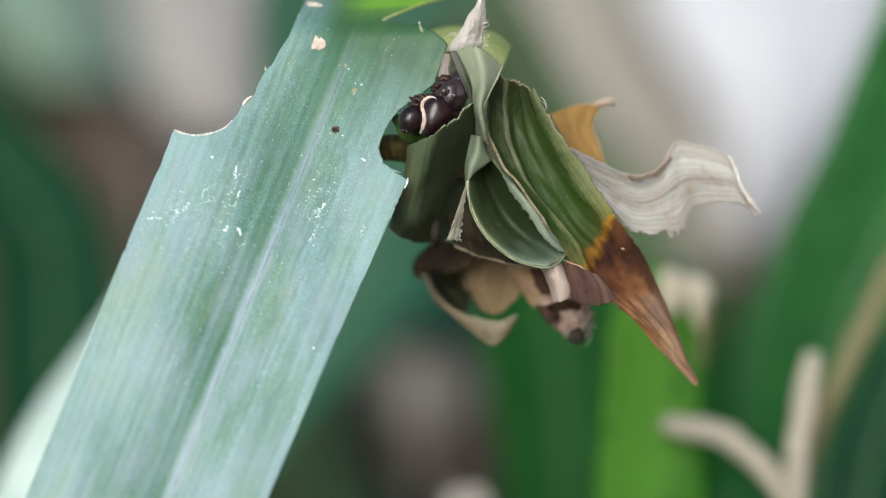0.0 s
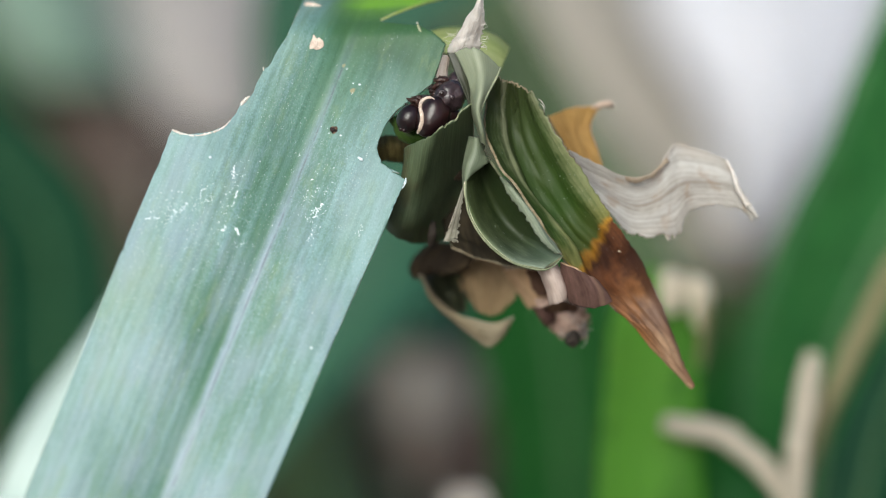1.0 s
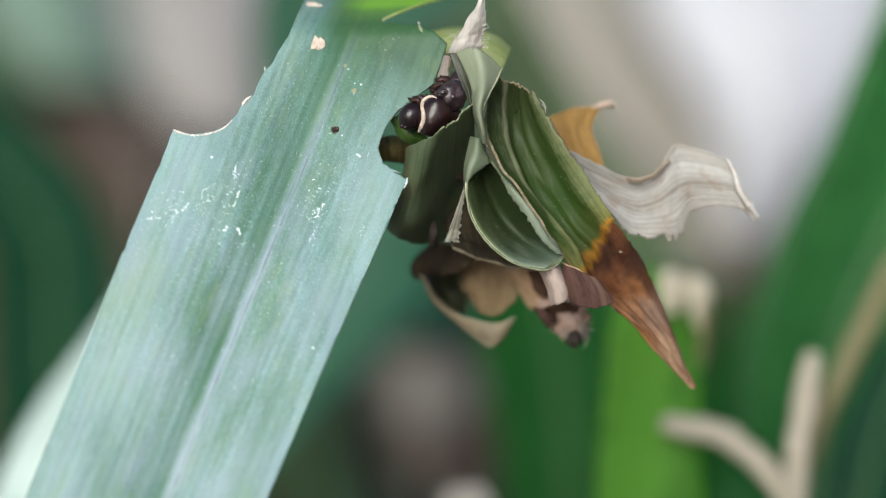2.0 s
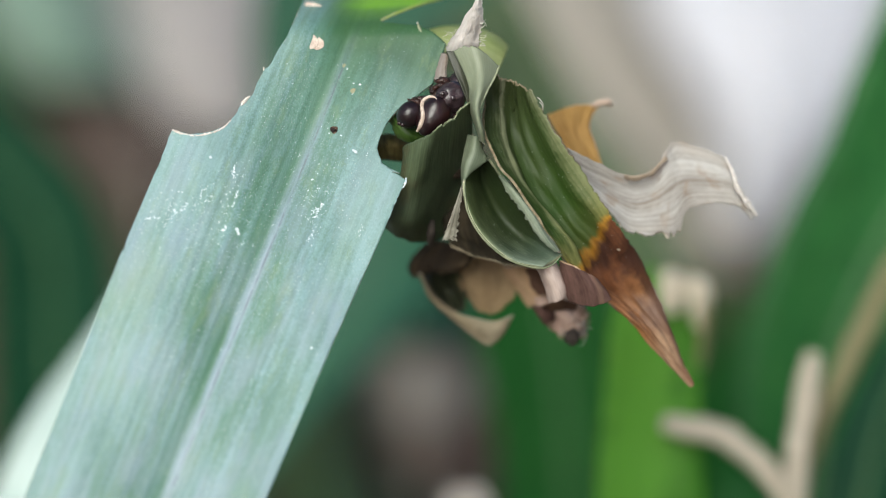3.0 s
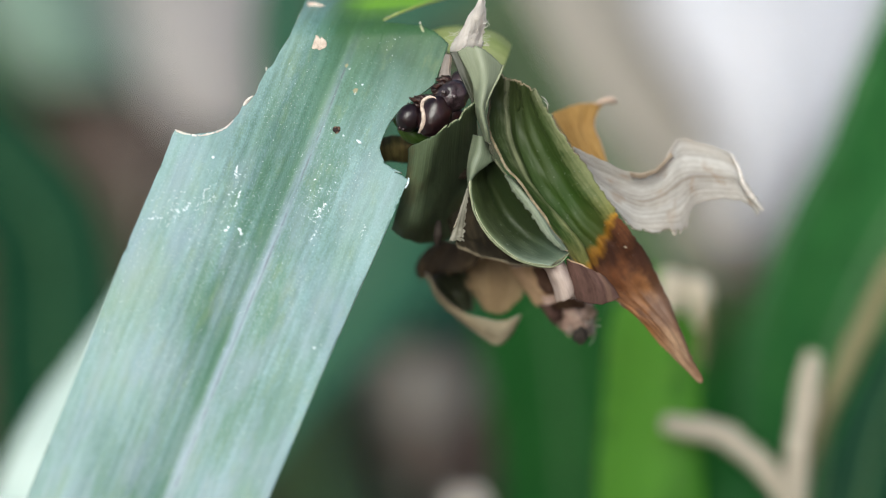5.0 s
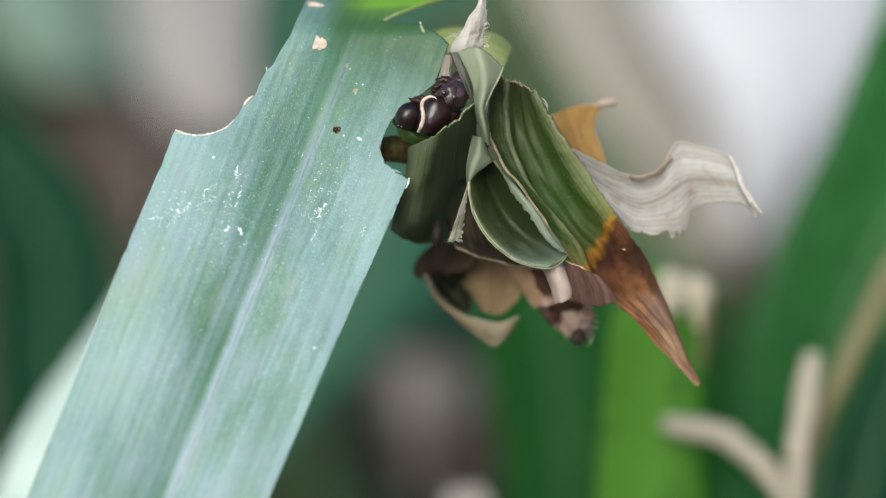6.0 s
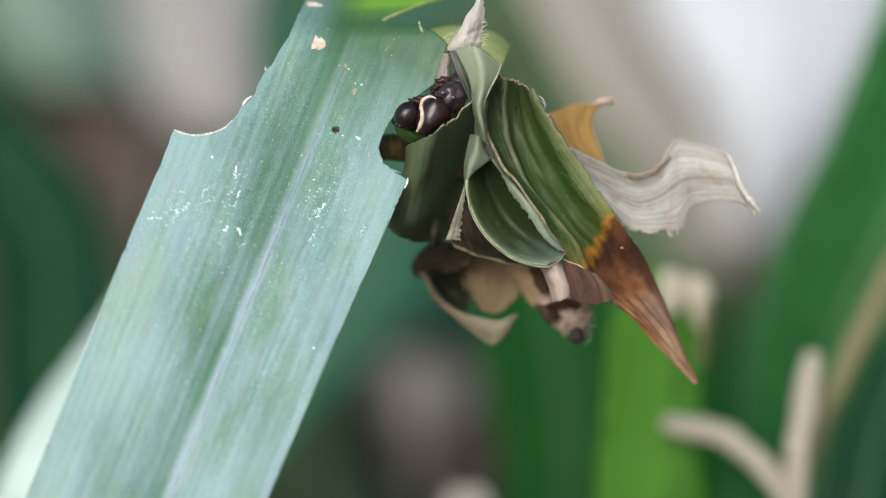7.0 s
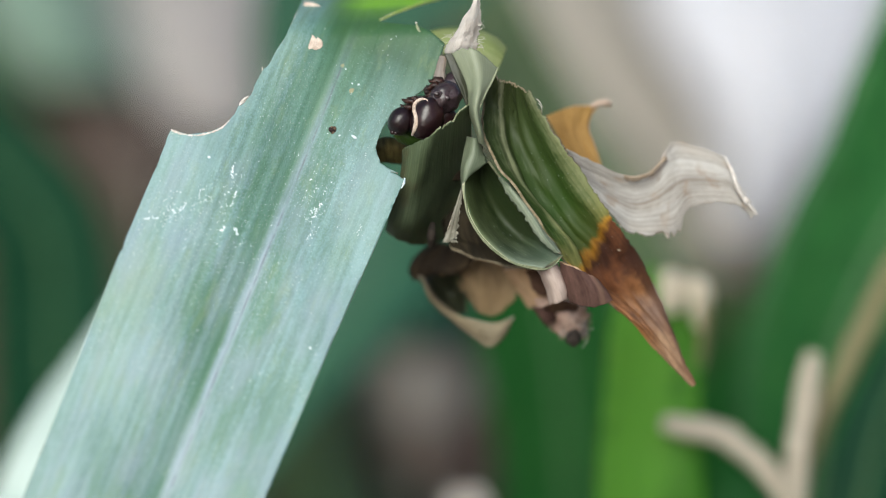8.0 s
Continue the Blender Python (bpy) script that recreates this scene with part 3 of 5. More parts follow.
# ---- the eaten leaf ----
# corners of the whole blade before it was eaten
BLADE = np.array([[(-46.49, -17, -31.89), (-23.68, -17, -41.19)], [(-22.94, 5, 32.77), (1.75, 5, 22.75)]])
# what the caterpillar left: (along, across) of both margins
MARGIN_A = [(0.0001, -0.0001), (0.1470, 0.0001), (0.4860, -0.0080), (0.4922, 0.0009), (0.4983, -0.0033), (0.5085, -0.0066), (0.6995, -0.0018), (0.7023, 0.0740), (0.7160, 0.1434), (0.7361, 0.1955), (0.7587, 0.2187), (0.7873, 0.2277), (0.7992, 0.2519), (0.8492, 0.2598), (0.8555, 0.2741), (0.9181, 0.3020), (0.9682, 0.2940), (1.0704, 0.2350), (1.2200, 0.2200)]
MARGIN_B = [(0.0001, 0.9753), (0.2184, 0.9676), (0.4863, 0.9819), (0.6800, 1.0015), (0.7675, 1.0051), (0.7727, 0.9865), (0.7722, 0.9188), (0.7766, 0.8825), (0.7984, 0.8411), (0.8193, 0.8322), (0.8470, 0.8399), (0.8741, 0.8694), (0.9045, 0.9150), (0.9235, 0.9616), (0.9477, 0.9593), (0.9765, 0.9515), (0.9888, 0.8836), (0.9975, 0.8150), (0.9985, 0.66), (0.9997, 0.6384), (1.0165, 0.6846), (1.0351, 0.7389), (1.0592, 0.8134), (1.0789, 0.8694), (1.0917, 0.9083), (1.2200, 1.208)]


def blade_depth(u, v):
    """Shallow trough along the midrib, a slight wave, and the top that bends back."""
    x = u - 0.565
    d = np.exp(-(x / 0.12) ** 2) - 2.5 * x ** 2 + 30.0 * np.clip(np.abs(x) - 0.40, 0, 1) ** 2
    return d + 0.5 * np.sin(v * 8 + u * 2.5) + 0.18 * np.sin(v * 23 + u * 7) + 1300.0 * np.clip(v - 0.16 * (u - 0.4175) - 0.930, 0, 1) ** 2


def blade_point(u, v):
    """A place on the face of the blade."""
    c0 = BLADE[0, 0] + (BLADE[0, 1] - BLADE[0, 0]) * u
    p = c0 + (BLADE[1, 0] + (BLADE[1, 1] - BLADE[1, 0]) * u - c0) * v
    return p + np.array([0.0, float(blade_depth(u, v)) - 0.19, 0.0])


def wax_flakes(ob):
    """Scratched-up wax: ragged strings of flakes, crumbs round them, and fine dust over the blade."""
    rng = np.random.RandomState(12)
    bm = bmesh.new()

    def flake(u, v, size, long=1.0, go=0.0):
        if not (0.02 < u < 0.95 and v < 1.0) or (v > 0.68 and (u < 0.3 or u > 0.82)):
            return
        c = Vector((blade_point(u, v) - home(ob)) * MM)
        turn = Matrix.Rotation(go, 3, "Y")
        ring = []
        for q in range(7):
            w = 2 * math.pi * q / 7
            r = size * MM * rng.uniform(0.5, 1.4)
            ring.append(bm.verts.new(c + turn @ Vector((r * long * math.cos(w), 0.01 * MM, r * math.sin(w)))))
        top = bm.verts.new(c + Vector((0, -rng.uniform(0.3, 0.9) * size * MM, 0)))
        for q in range(7):
            bm.faces.new((ring[q], ring[(q + 1) % 7], top))

    # strings: from (across, along) to (across, along), and their weight
    for u0, v0, u1, v1, heavy in ((0.1553, 0.5775, 0.1870, 0.5930, 0.55), (0.2050, 0.5985, 0.2525, 0.6177, 0.5), (0.1242, 0.5631, 0.1571, 0.5759, 0.4), (0.6978, 0.6445, 0.7138, 0.6808, 0.8), (0.7263, 0.6331, 0.7132, 0.6163, 0.6),
                                  (0.301, 0.682, 0.321, 0.664, 1.0), (0.357, 0.649, 0.360, 0.635, 1.0), (0.366, 0.629, 0.361, 0.618, 1.1), (0.160, 0.580, 0.178, 0.598, 1.0), (0.147, 0.575, 0.149, 0.581, 0.7), (0.039, 0.551, 0.093, 0.560, 0.9),
                                  (0.110, 0.576, 0.140, 0.582, 0.6), (0.219, 0.614, 0.215, 0.625, 0.8), (0.254, 0.624, 0.271, 0.618, 0.8), (0.361, 0.578, 0.370, 0.587, 1.3), (0.409, 0.590, 0.431, 0.583, 1.3), (0.454, 0.565, 0.483, 0.574, 0.8),
                                  (0.660, 0.692, 0.677, 0.700, 0.8), (0.696, 0.671, 0.687, 0.658, 1.1), (0.687, 0.658, 0.683, 0.642, 1.2), (0.904, 0.658, 0.912, 0.673, 0.6)):
        a, b = np.array([u0 * 26, v0 * 71]), np.array([u1 * 26, v1 * 71])
        n = max(4, int(np.linalg.norm(b - a) / 0.065))
        for k in range(n):
            p = a + (b - a) * (k + rng.rand()) / n + rng.randn(2) * 0.07
            if rng.rand() < 0.82:
                flake(p[0] / 26, p[1] / 71, rng.uniform(0.03, 0.085) * heavy, rng.uniform(1.2, 2.8), rng.normal(1.1, 0.6))
        for k in range(int(9 * heavy)):
            p = a + (b - a) * rng.rand() + rng.randn(2) * 0.7
            flake(p[0] / 26, p[1] / 71, rng.uniform(0.03, 0.07), rng.uniform(1.0, 1.6), rng.uniform(0, 3))
    for (v0, u0), (sv, su), k in (((0.63, 0.33), (0.05, 0.07), 90), ((0.585, 0.18), (0.025, 0.08), 70), ((0.66, 0.67), (0.04, 0.05), 80), ((0.62, 0.52), (0.05, 0.06), 60), ((0.74, 0.62), (0.05, 0.12), 60), ((0.52, 0.30), (0.04, 0.15), 40)):
        for _ in range(k):
            flake(u0 + rng.randn() * su, v0 + rng.randn() * sv, 0.025 + 0.045 * rng.rand() ** 3, rng.uniform(1.0, 1.8), rng.uniform(0, 3))
    for _ in range(1000):
        flake(rng.uniform(0.03, 0.94), 0.33 + 0.66 * rng.rand() ** 1.5, 0.022 + 0.035 * rng.rand() ** 3)
    fl = part("leaf_wax", done(bm, "leaf_wax", M_WAX), ob, "scattered white flakes of leaf wax")
    fl["kind"] = "stuff"


def build_eaten_leaf():
    ob = thing("eaten_leaf", "blue-green waxy leaf blade with chewed margins", "leaf", (-14.29, 0, 23.34))
    nv, nu = 520, 136
    v = np.linspace(0.0, 1.22, nv)
    a, b = np.array(sorted(MARGIN_A)), np.array(sorted(MARGIN_B))
    lo, hi = np.interp(v, a[:, 0], a[:, 1]), np.interp(v, b[:, 0], b[:, 1])
    lo = lo + 0.012 * np.interp(v, [0.6, 0.63], [0.1, 1.0]) * (ragged(nv, 4, 60) - 0.5)
    hi = hi + 0.012 * np.interp(v, [0.70, 0.715], [0.1, 1.0]) * (ragged(nv, 9, 70) - 0.5)
    cols = np.linspace(-0.03, 1.31, nu)
    uu = np.clip(cols[None, :].repeat(nv, 0), lo[:, None], hi[:, None])
    vv = v[:, None].repeat(nu, 1)
    vv = vv + 0.1 * np.clip(uu - 0.64, 0, 1) * np.clip((vv - 0.90) / 0.09, 0, 1)
    c0 = BLADE[0, 0] + (BLADE[0, 1] - BLADE[0, 0]) * uu[..., None]
    c1 = BLADE[1, 0] + (BLADE[1, 1] - BLADE[1, 0]) * uu[..., None]
    g = c0 + (c1 - c0) * vv[..., None]
    depth = blade_depth(uu, vv) + 0.035 * np.sin(uu * 62 + 0.6 * np.sin(vv * 11)) + 0.02 * np.sin(uu * 141 + 2)
    g[..., 1] += depth
    g = (g - home(ob)) * MM
    wide, tall = 26.2, 71.4
    me = grid_mesh("blade", g, np.stack([uu * wide, vv * tall], -1), np.stack([uu, vv], -1), (M_BLADE, M_CUT), 0.00034)
    part("blade", me, ob)
    wax_flakes(ob)
    # lower run of the blade, down to its sheath in the ground
    lo_a, lo_b = BLADE[0]
    foot = ground_below((lo_a + lo_b) / 2 + np.array([-40.0, -5.0, 0]))
    rows = []
    for t in (0.0, 0.25, 0.6, 1.0):
        m = (lo_a + lo_b) / 2 * (1 - t) + foot * t + np.array([-14 * math.sin(t * math.pi), 0, 0])
        s = (lo_b - lo_a) / 2 * (1 - 0.55 * t)
        rows.append([m - s, m + np.array([0, 1.6 + 3 * t, 0]), m + s])
    sheet("sheath", rows, (M_BLADE, M_LIVECUT), ob, "", 18, 40, 0.5)
    # margin of the kinked top, which bends over fresh green
    rod("margin", [tuple(blade_point(u, v) + np.array([0, -0.02, 0])) for v, u in ((0.9995, 0.6384), (1.0210, 0.6846), (1.0450, 0.7389), (1.0765, 0.8134), (1.1018, 0.8694), (1.1185, 0.9083))], [0.05, 0.12, 0.13, 0.14, 0.14, 0.14], M_FRESHRIM, ob, "yellowish green leaf margin", 8, 60, 0.3, 4)
    # corky scars
    for (v, u), size, seed in (((0.9212, 0.4075), (0.70, 0.03, 0.86), 1), ((0.9232, 0.4290), (0.80, 0.03, 0.78), 2), ((0.9844, 0.3455), (1.3, 0.05, 0.5), 3), ((0.9055, 0.574), (0.28, 0.03, 0.28), 4), ((0.872, 0.655), (0.42, 0.02, 0.34), 5)):
        c = blade_point(u, v)
        lump("scar", (c[0], c[1] + 0.02, c[2]), size, M_SCAR if seed < 4 else M_FLECK, ob, "pale corky scar" if seed < 4 else "small yellowish scar", (-17, 20, 0), 0.10, 1.5, seed, False, (40, 26))
    # a crumb of several brown grains
    v, u = (0.7987, 0.6360)
    c = blade_point(u, v)
    for k, (dx, dz, size) in enumerate(((0, 0, 0.30), (0.24, 0.2, 0.22), (-0.22, 0.14, 0.2), (0.1, -0.24, 0.2), (0.32, -0.08, 0.16), (-0.05, 0.3, 0.15))):
        lump("crumb", (c[0] + dx, c[1] - 0.08, c[2] + dz), (size, size * 0.7, size), (M_LEG, M_CRUMB)[k % 2], ob, "brown crumb stuck on the leaf", (0, 30 * k, 0), 0.6, 2.4, 3 + k, False, (20, 14))
    # dried bite margins, in short uneven pieces
    for runs, radii, seed in ((((0.6992, -0.0041), (0.6989, 0.0199), (0.6997, 0.0506), (0.7033, 0.0939)), [0.07, 0.16, 0.12, 0.13], 3), (((0.7040, 0.099), (0.7158, 0.1488), (0.7328, 0.1937), (0.7497, 0.2125)), [0.08, 0.14, 0.13, 0.06], 4),
                              (((0.7780, 0.2275), (0.7840, 0.2330), (0.7924, 0.2400), (0.7990, 0.2500)), [0.05, 0.24, 0.20, 0.05], 5), (((0.7705, 1.0046), (0.7624, 1.0106), (0.7520, 1.0085)), [0.06, 0.15, 0.04], 7), (((0.8457, 0.2634), (0.8500, 0.2580), (0.8530, 0.2540)), [0.05, 0.09, 0.02], 9), (((0.9372, 0.2990), (0.9579, 0.2957), (0.9743, 0.2905)), [0.01, 0.05, 0.03], 13)):
        rod("callus", [tuple(blade_point(u, v) + np.array([0, 0.06, 0])) for v, u in runs], radii, M_WAX if seed == 7 else M_CALLUS, ob, "pale dried bite margin", 8, 70, 1.1, seed)
    for (v, u), size, seed in (((0.9026, 0.5902), 0.09, 6), ((0.8860, 0.668), 0.13, 8), ((0.8840, 0.640), 0.08, 9), ((0.6812, 0.1945), 0.17, 10), ((0.46, 0.905), 0.14, 11), ((0.795, 0.675), 0.12, 12)):
        c = blade_point(u, v)
        lump("speck", (c[0], c[1] - 0.04, c[2]), (size, size * 0.5, size * 0.9), M_WAX, ob, "white wax grain", (0, 30, 0), 0.3, 2.0, seed)
    # a shred of tissue left standing at the eaten corner
    rod("shred", [(-2.33, 4.68, 24.83), (-2.56, 4.85, 25.43), (-2.73, 4.99, 25.96)], [0.22, 0.16, 0.07], M_RIM, ob, "pale pointed shred of leaf", 8, 24, 0.3, 7)
    lump("speck", (-2.73, 4.94, 25.96), (0.10, 0.10, 0.12), M_SILK, ob, "white wax grain", (0, 0, 0), 0.3, 2.0, 7)
    return ob


eaten_leaf = build_eaten_leaf()


# ---- the rolled shelter that hangs from it ----
def build_shelter():
    ob = thing("leaf_shelter", "rolled and withered leaf shelter hanging by silk", "leaf shelter", (3.89, 0, 23.66))
    sheet("yellow_strip", [[(-3.27, 13, 25.01), (-2.58, 11, 24.25), (-2.11, 10, 23.04)], [(0.4, 14, 26.23), (0.73, 11, 24.98), (1.05, 9, 22.77)], [(4.08, 14, 26.1), (4.24, 11, 24.58), (4.34, 9, 22.11)],
                           [(6.54, 13, 25.21), (6.21, 10, 23.7), (5.53, 9, 21.25)], [(7.98, 12, 23.86), (7.53, 10, 22.65), (6.84, 9, 20.86)]], (M_RING, M_RIM), ob, "yellowing curved leaf strip", 12, 40, 0.4)
    sheet("silk_strand", [[(4.28, 0.5, 30.09), (4.53, 0, 30.04), (4.92, 0.5, 29.96)], [(3.71, 0.6, 27.67), (4.21, -0.2, 27.6), (4.86, 0.5, 27.54)], [(2.69, 1, 25.92), (3.76, -0.4, 25.92), (4.86, 0.8, 25.77)], [(1.41, 1.4, 24.29), (3.06, -0.5, 24.38), (4.8, 1, 24.13)],
                          [(0.64, 1.6, 23.02), (2.55, -0.4, 23.12), (4.68, 1.2, 22.86)], [(0.84, 3, 21.59), (2.31, 2, 21.52), (4, 3, 21.85)]], (M_TISSUE, M_SILK), ob, "pale torn silky tissue", 34, 90, 0.2, (0.6, 0.5, 0, 0.6), 0.32, 3, 60, pleat=0.4)
    sheet("silk_strand", [[(0.26, 3, 22.24), (0.9, 2, 22.16)], [(-0.39, 3, 20.37), (0.77, 2, 20.3)], [(-0.9, 3, 19.01), (1.16, 2, 18.69)]], (M_DIM, M_DIM), ob, "greyish mauve torn tissue", 8, 16, 0.3, (0.3, 0.2, 0, 0.6), 0.3, 5)
    # loose fibres: along the cone, standing off its torn side, and wisps towards the eaten leaf
    rng = np.random.RandomState(5)
    for k in range(46):
        z = rng.uniform(22.8, 28.5)
        left, right = np.interp(z, [22.8, 24.3, 26, 27.7, 30], [0.7, 1.4, 2.7, 3.7, 4.3]), 4.8
        x = rng.uniform(left, right)
        run = rng.uniform(0.6, 1.8)
        p = [(x, -0.55 + 0.25 * rng.randn(), z), (x - 0.15 * run + 0.12 * rng.randn(), -0.75 + 0.2 * rng.randn(), z - 0.5 * run), (x - 0.35 * run + 0.2 * rng.randn(), -0.6 + 0.2 * rng.randn(), z - run)]
        rod("fibre", p, [0.015, rng.uniform(0.02, 0.04), 0.01], M_SILK, ob, "", 5, 8, 0.5, k)
    for k in range(14):
        z = rng.uniform(22.9, 27.6)
        far = 0.7 * rng.rand() ** 2.5
        rod("fibre", [(4.5, 0, z), (4.8 + 0.5 * far, -0.2, z + rng.uniform(-0.2, 0.3)), (4.85 + far, 0, z + rng.uniform(-0.6, 0.7))], [0.035, 0.022, 0.006], M_SILK, ob, "", 5, 8, 0.6, k + 60)
    for k in range(6):
        z = rng.uniform(23.2, 24.6)
        rod("fibre", [(1.6, 0, z), (0.9, 0.2, z + rng.uniform(-0.3, 0.3)), (rng.uniform(0.0, 0.8), 0.6, z + rng.uniform(-0.9, 0.6))], [0.022, 0.014, 0.006], M_SILK, ob, "", 5, 8, 0.4, k + 90)
    for k, (a, b, c) in enumerate((((11.26, 1, 16.7), (11.63, 0.5, 16.29), (11.71, 1, 15.68)), ((11.01, 1, 17.22), (11.37, 0.4, 16.92), (11.9, 1, 16.19)))):
        rod("fibre", [a, b, c], [0.03, 0.05, 0.015], M_SILK, ob, "", 6, 8, 0.2, k)
    # underside of the fold, its shade painted in by a darker material
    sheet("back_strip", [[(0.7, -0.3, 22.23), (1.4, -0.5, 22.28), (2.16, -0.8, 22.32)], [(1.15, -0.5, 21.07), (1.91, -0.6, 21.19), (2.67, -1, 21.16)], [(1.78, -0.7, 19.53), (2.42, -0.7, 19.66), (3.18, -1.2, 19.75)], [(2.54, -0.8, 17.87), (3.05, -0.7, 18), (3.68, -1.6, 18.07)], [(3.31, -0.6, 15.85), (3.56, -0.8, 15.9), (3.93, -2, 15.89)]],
          (M_HOLLOW_SHADE, M_HOLLOW_SHADE), ob, "green underside of the fold, shade painted in", 14, 40, 0.3)
    sheet("folded_top", [[(1.4, -0.9, 22.57), (2.66, -1.6, 22.89), (4.18, -2, 22.8), (6.74, -1, 20.65)], [(2.79, -1.4, 19.86), (3.67, -2.2, 20.19), (4.67, -2.8, 20.02), (6.15, -1.8, 19.2)], [(3.42, -1.8, 17.93), (3.92, -2.8, 18.06), (4.47, -3.8, 17.81), (5.17, -3, 17.42)],
                         [(3.45, 0.5, 16.04), (3.73, -2.5, 15.99), (4.09, -4, 15.78), (4.47, -3.4, 15.44)], [(4.15, 0, 13.78), (4.36, -2.5, 13.65), (4.53, -3.6, 13.41), (4.86, -2.8, 13.07)], [(4.65, -0.4, 12.16), (4.75, -1.8, 12.1), (4.87, -2.2, 12.02), (5.01, -1.8, 11.79)]],
          (M_GREY_GREEN, M_SILK), ob, "dull grey-green folded leaf", 22, 60, 0.3, (0, 0, 0.5, 0), 0.08, 7, 26)
    rod("fold_margin", [(6.67, -1.1, 20.65), (6.14, -1.9, 19.26), (5.17, -3.1, 17.41), (4.47, -3.5, 15.43), (4.86, -2.9, 13.07), (5.07, -1.8, 11.72)], [0.10, 0.13, 0.12, 0.11, 0.10, 0.05], M_RIM, ob, "pale leaf margin", 8, 80, 0.4, 9)
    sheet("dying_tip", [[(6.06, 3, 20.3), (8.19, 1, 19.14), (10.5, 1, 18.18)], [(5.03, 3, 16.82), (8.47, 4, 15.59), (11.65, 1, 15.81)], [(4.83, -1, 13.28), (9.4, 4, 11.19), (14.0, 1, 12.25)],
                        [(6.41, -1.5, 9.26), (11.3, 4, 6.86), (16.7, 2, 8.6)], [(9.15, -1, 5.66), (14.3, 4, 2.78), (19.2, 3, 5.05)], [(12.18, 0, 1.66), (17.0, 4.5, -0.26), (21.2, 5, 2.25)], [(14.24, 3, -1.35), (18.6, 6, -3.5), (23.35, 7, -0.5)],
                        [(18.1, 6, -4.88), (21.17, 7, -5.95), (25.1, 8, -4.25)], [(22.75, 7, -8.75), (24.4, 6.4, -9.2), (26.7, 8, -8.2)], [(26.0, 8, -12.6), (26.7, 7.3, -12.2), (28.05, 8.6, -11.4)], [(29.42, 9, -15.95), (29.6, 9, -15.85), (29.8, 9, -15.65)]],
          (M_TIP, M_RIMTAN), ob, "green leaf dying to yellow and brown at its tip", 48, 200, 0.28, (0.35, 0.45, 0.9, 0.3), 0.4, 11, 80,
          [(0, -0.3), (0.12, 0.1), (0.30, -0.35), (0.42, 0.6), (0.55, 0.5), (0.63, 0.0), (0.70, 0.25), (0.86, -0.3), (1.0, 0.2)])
    lump("scar", (20.6, 4.4, 0.02), (0.20, 0.08, 0.10), M_STAIN, ob, "small whitish fleck", (0, 15, 0), 0.5, 2.0, 15)
    sheet("left_panel", [[(-4.12, 2.5, 11.8), (-1.52, -1.6, 12.95), (1.01, -3.2, 14.6), (3.54, -2.5, 17.0)], [(-4.32, 3, 9.09), (-2.05, 0.8, 9.53), (0.64, 3, 10.9), (3.72, 4.5, 13.67)], [(-5.05, 4.5, 6.22), (-2.71, 3.5, 6.2), (0.26, 7.5, 7.0), (3.53, 11, 10.01)],
                         [(-5.88, 7, 3.66), (-3.5, 5, 2.92), (-0.65, 10, 3.63), (3.28, 14, 6.36)], [(-6.34, 10, 2.44), (-4.36, 10, 1.06), (-1.45, 13, 0.7), (2.13, 17, 1.6)]], (M_PANEL, M_LIPRIM), ob, "dull green bowed leaf piece", 36, 56, 0.16, (0, 0, 0.9, 0.4), 0.2, 13, 34)
    lump("stain", (2.0, 8.4, 8.85), (0.7, 0.25, 0.65), M_DRY_BROWN, ob, "small brown stain", (0, 0, 20), 0.4, 1.8, 6)
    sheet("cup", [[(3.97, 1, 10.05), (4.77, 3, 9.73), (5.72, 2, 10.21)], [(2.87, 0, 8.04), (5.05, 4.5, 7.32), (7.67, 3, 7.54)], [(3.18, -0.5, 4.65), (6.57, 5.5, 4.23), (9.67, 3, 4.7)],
                  [(4.97, -0.5, 1.34), (8.83, 5, 1.49), (11.71, 2.5, 2.12)], [(8.15, -0.5, -1.21), (11.02, 3, -0.13), (13.08, 1.5, 0.45)], [(11.73, 0, -2.04), (13.06, 1, -1.22), (13.94, 0.8, -0.58)]], (M_CUP, M_RIM), ob, "green hollow of a curled leaf, shading painted in", 24, 60, 0.3, (0, 0.3, 0, 0), 0.12, 17, 20)
    rod("cup_lip", [(3, 0, 8.61), (2.87, -0.4, 7.07), (3.12, -0.6, 4.65), (3.88, -0.6, 2.86), (4.96, -0.6, 1.27), (6.49, -0.6, -0.19), (8.15, -0.6, -1.27), (10.07, -0.3, -1.91), (11.86, -0.1, -2.1), (13.16, 0.4, -1.47), (14.01, 0.8, -0.45)], [0.08, 0.11, 0.13, 0.13, 0.13, 0.15, 0.15, 0.13, 0.11, 0.08, 0.03], M_LIPRIM, ob, "pale thin lip of the curl", 8, 110, 0.35, 19)
    sheet("cup_collar", [[(3.34, 2, 13.17), (4.09, 0.4, 12.84), (4.75, 2, 13.17)], [(2.82, 1.6, 10.97), (3.89, -0.1, 11.16), (5.25, 1, 10.94)], [(2.56, 1.4, 9.04), (3.31, -0.4, 9.62), (5.76, 0.8, 10.04)], [(2.69, 1, 6.78), (2.8, -0.2, 7.58), (3.19, 0, 8.67)]], (M_COLLAR, M_CUT), ob, "dull green collar of the curl", 18, 36, 0.3, (0, 0.7, 0.3, 0), 0.08, 23, 24)
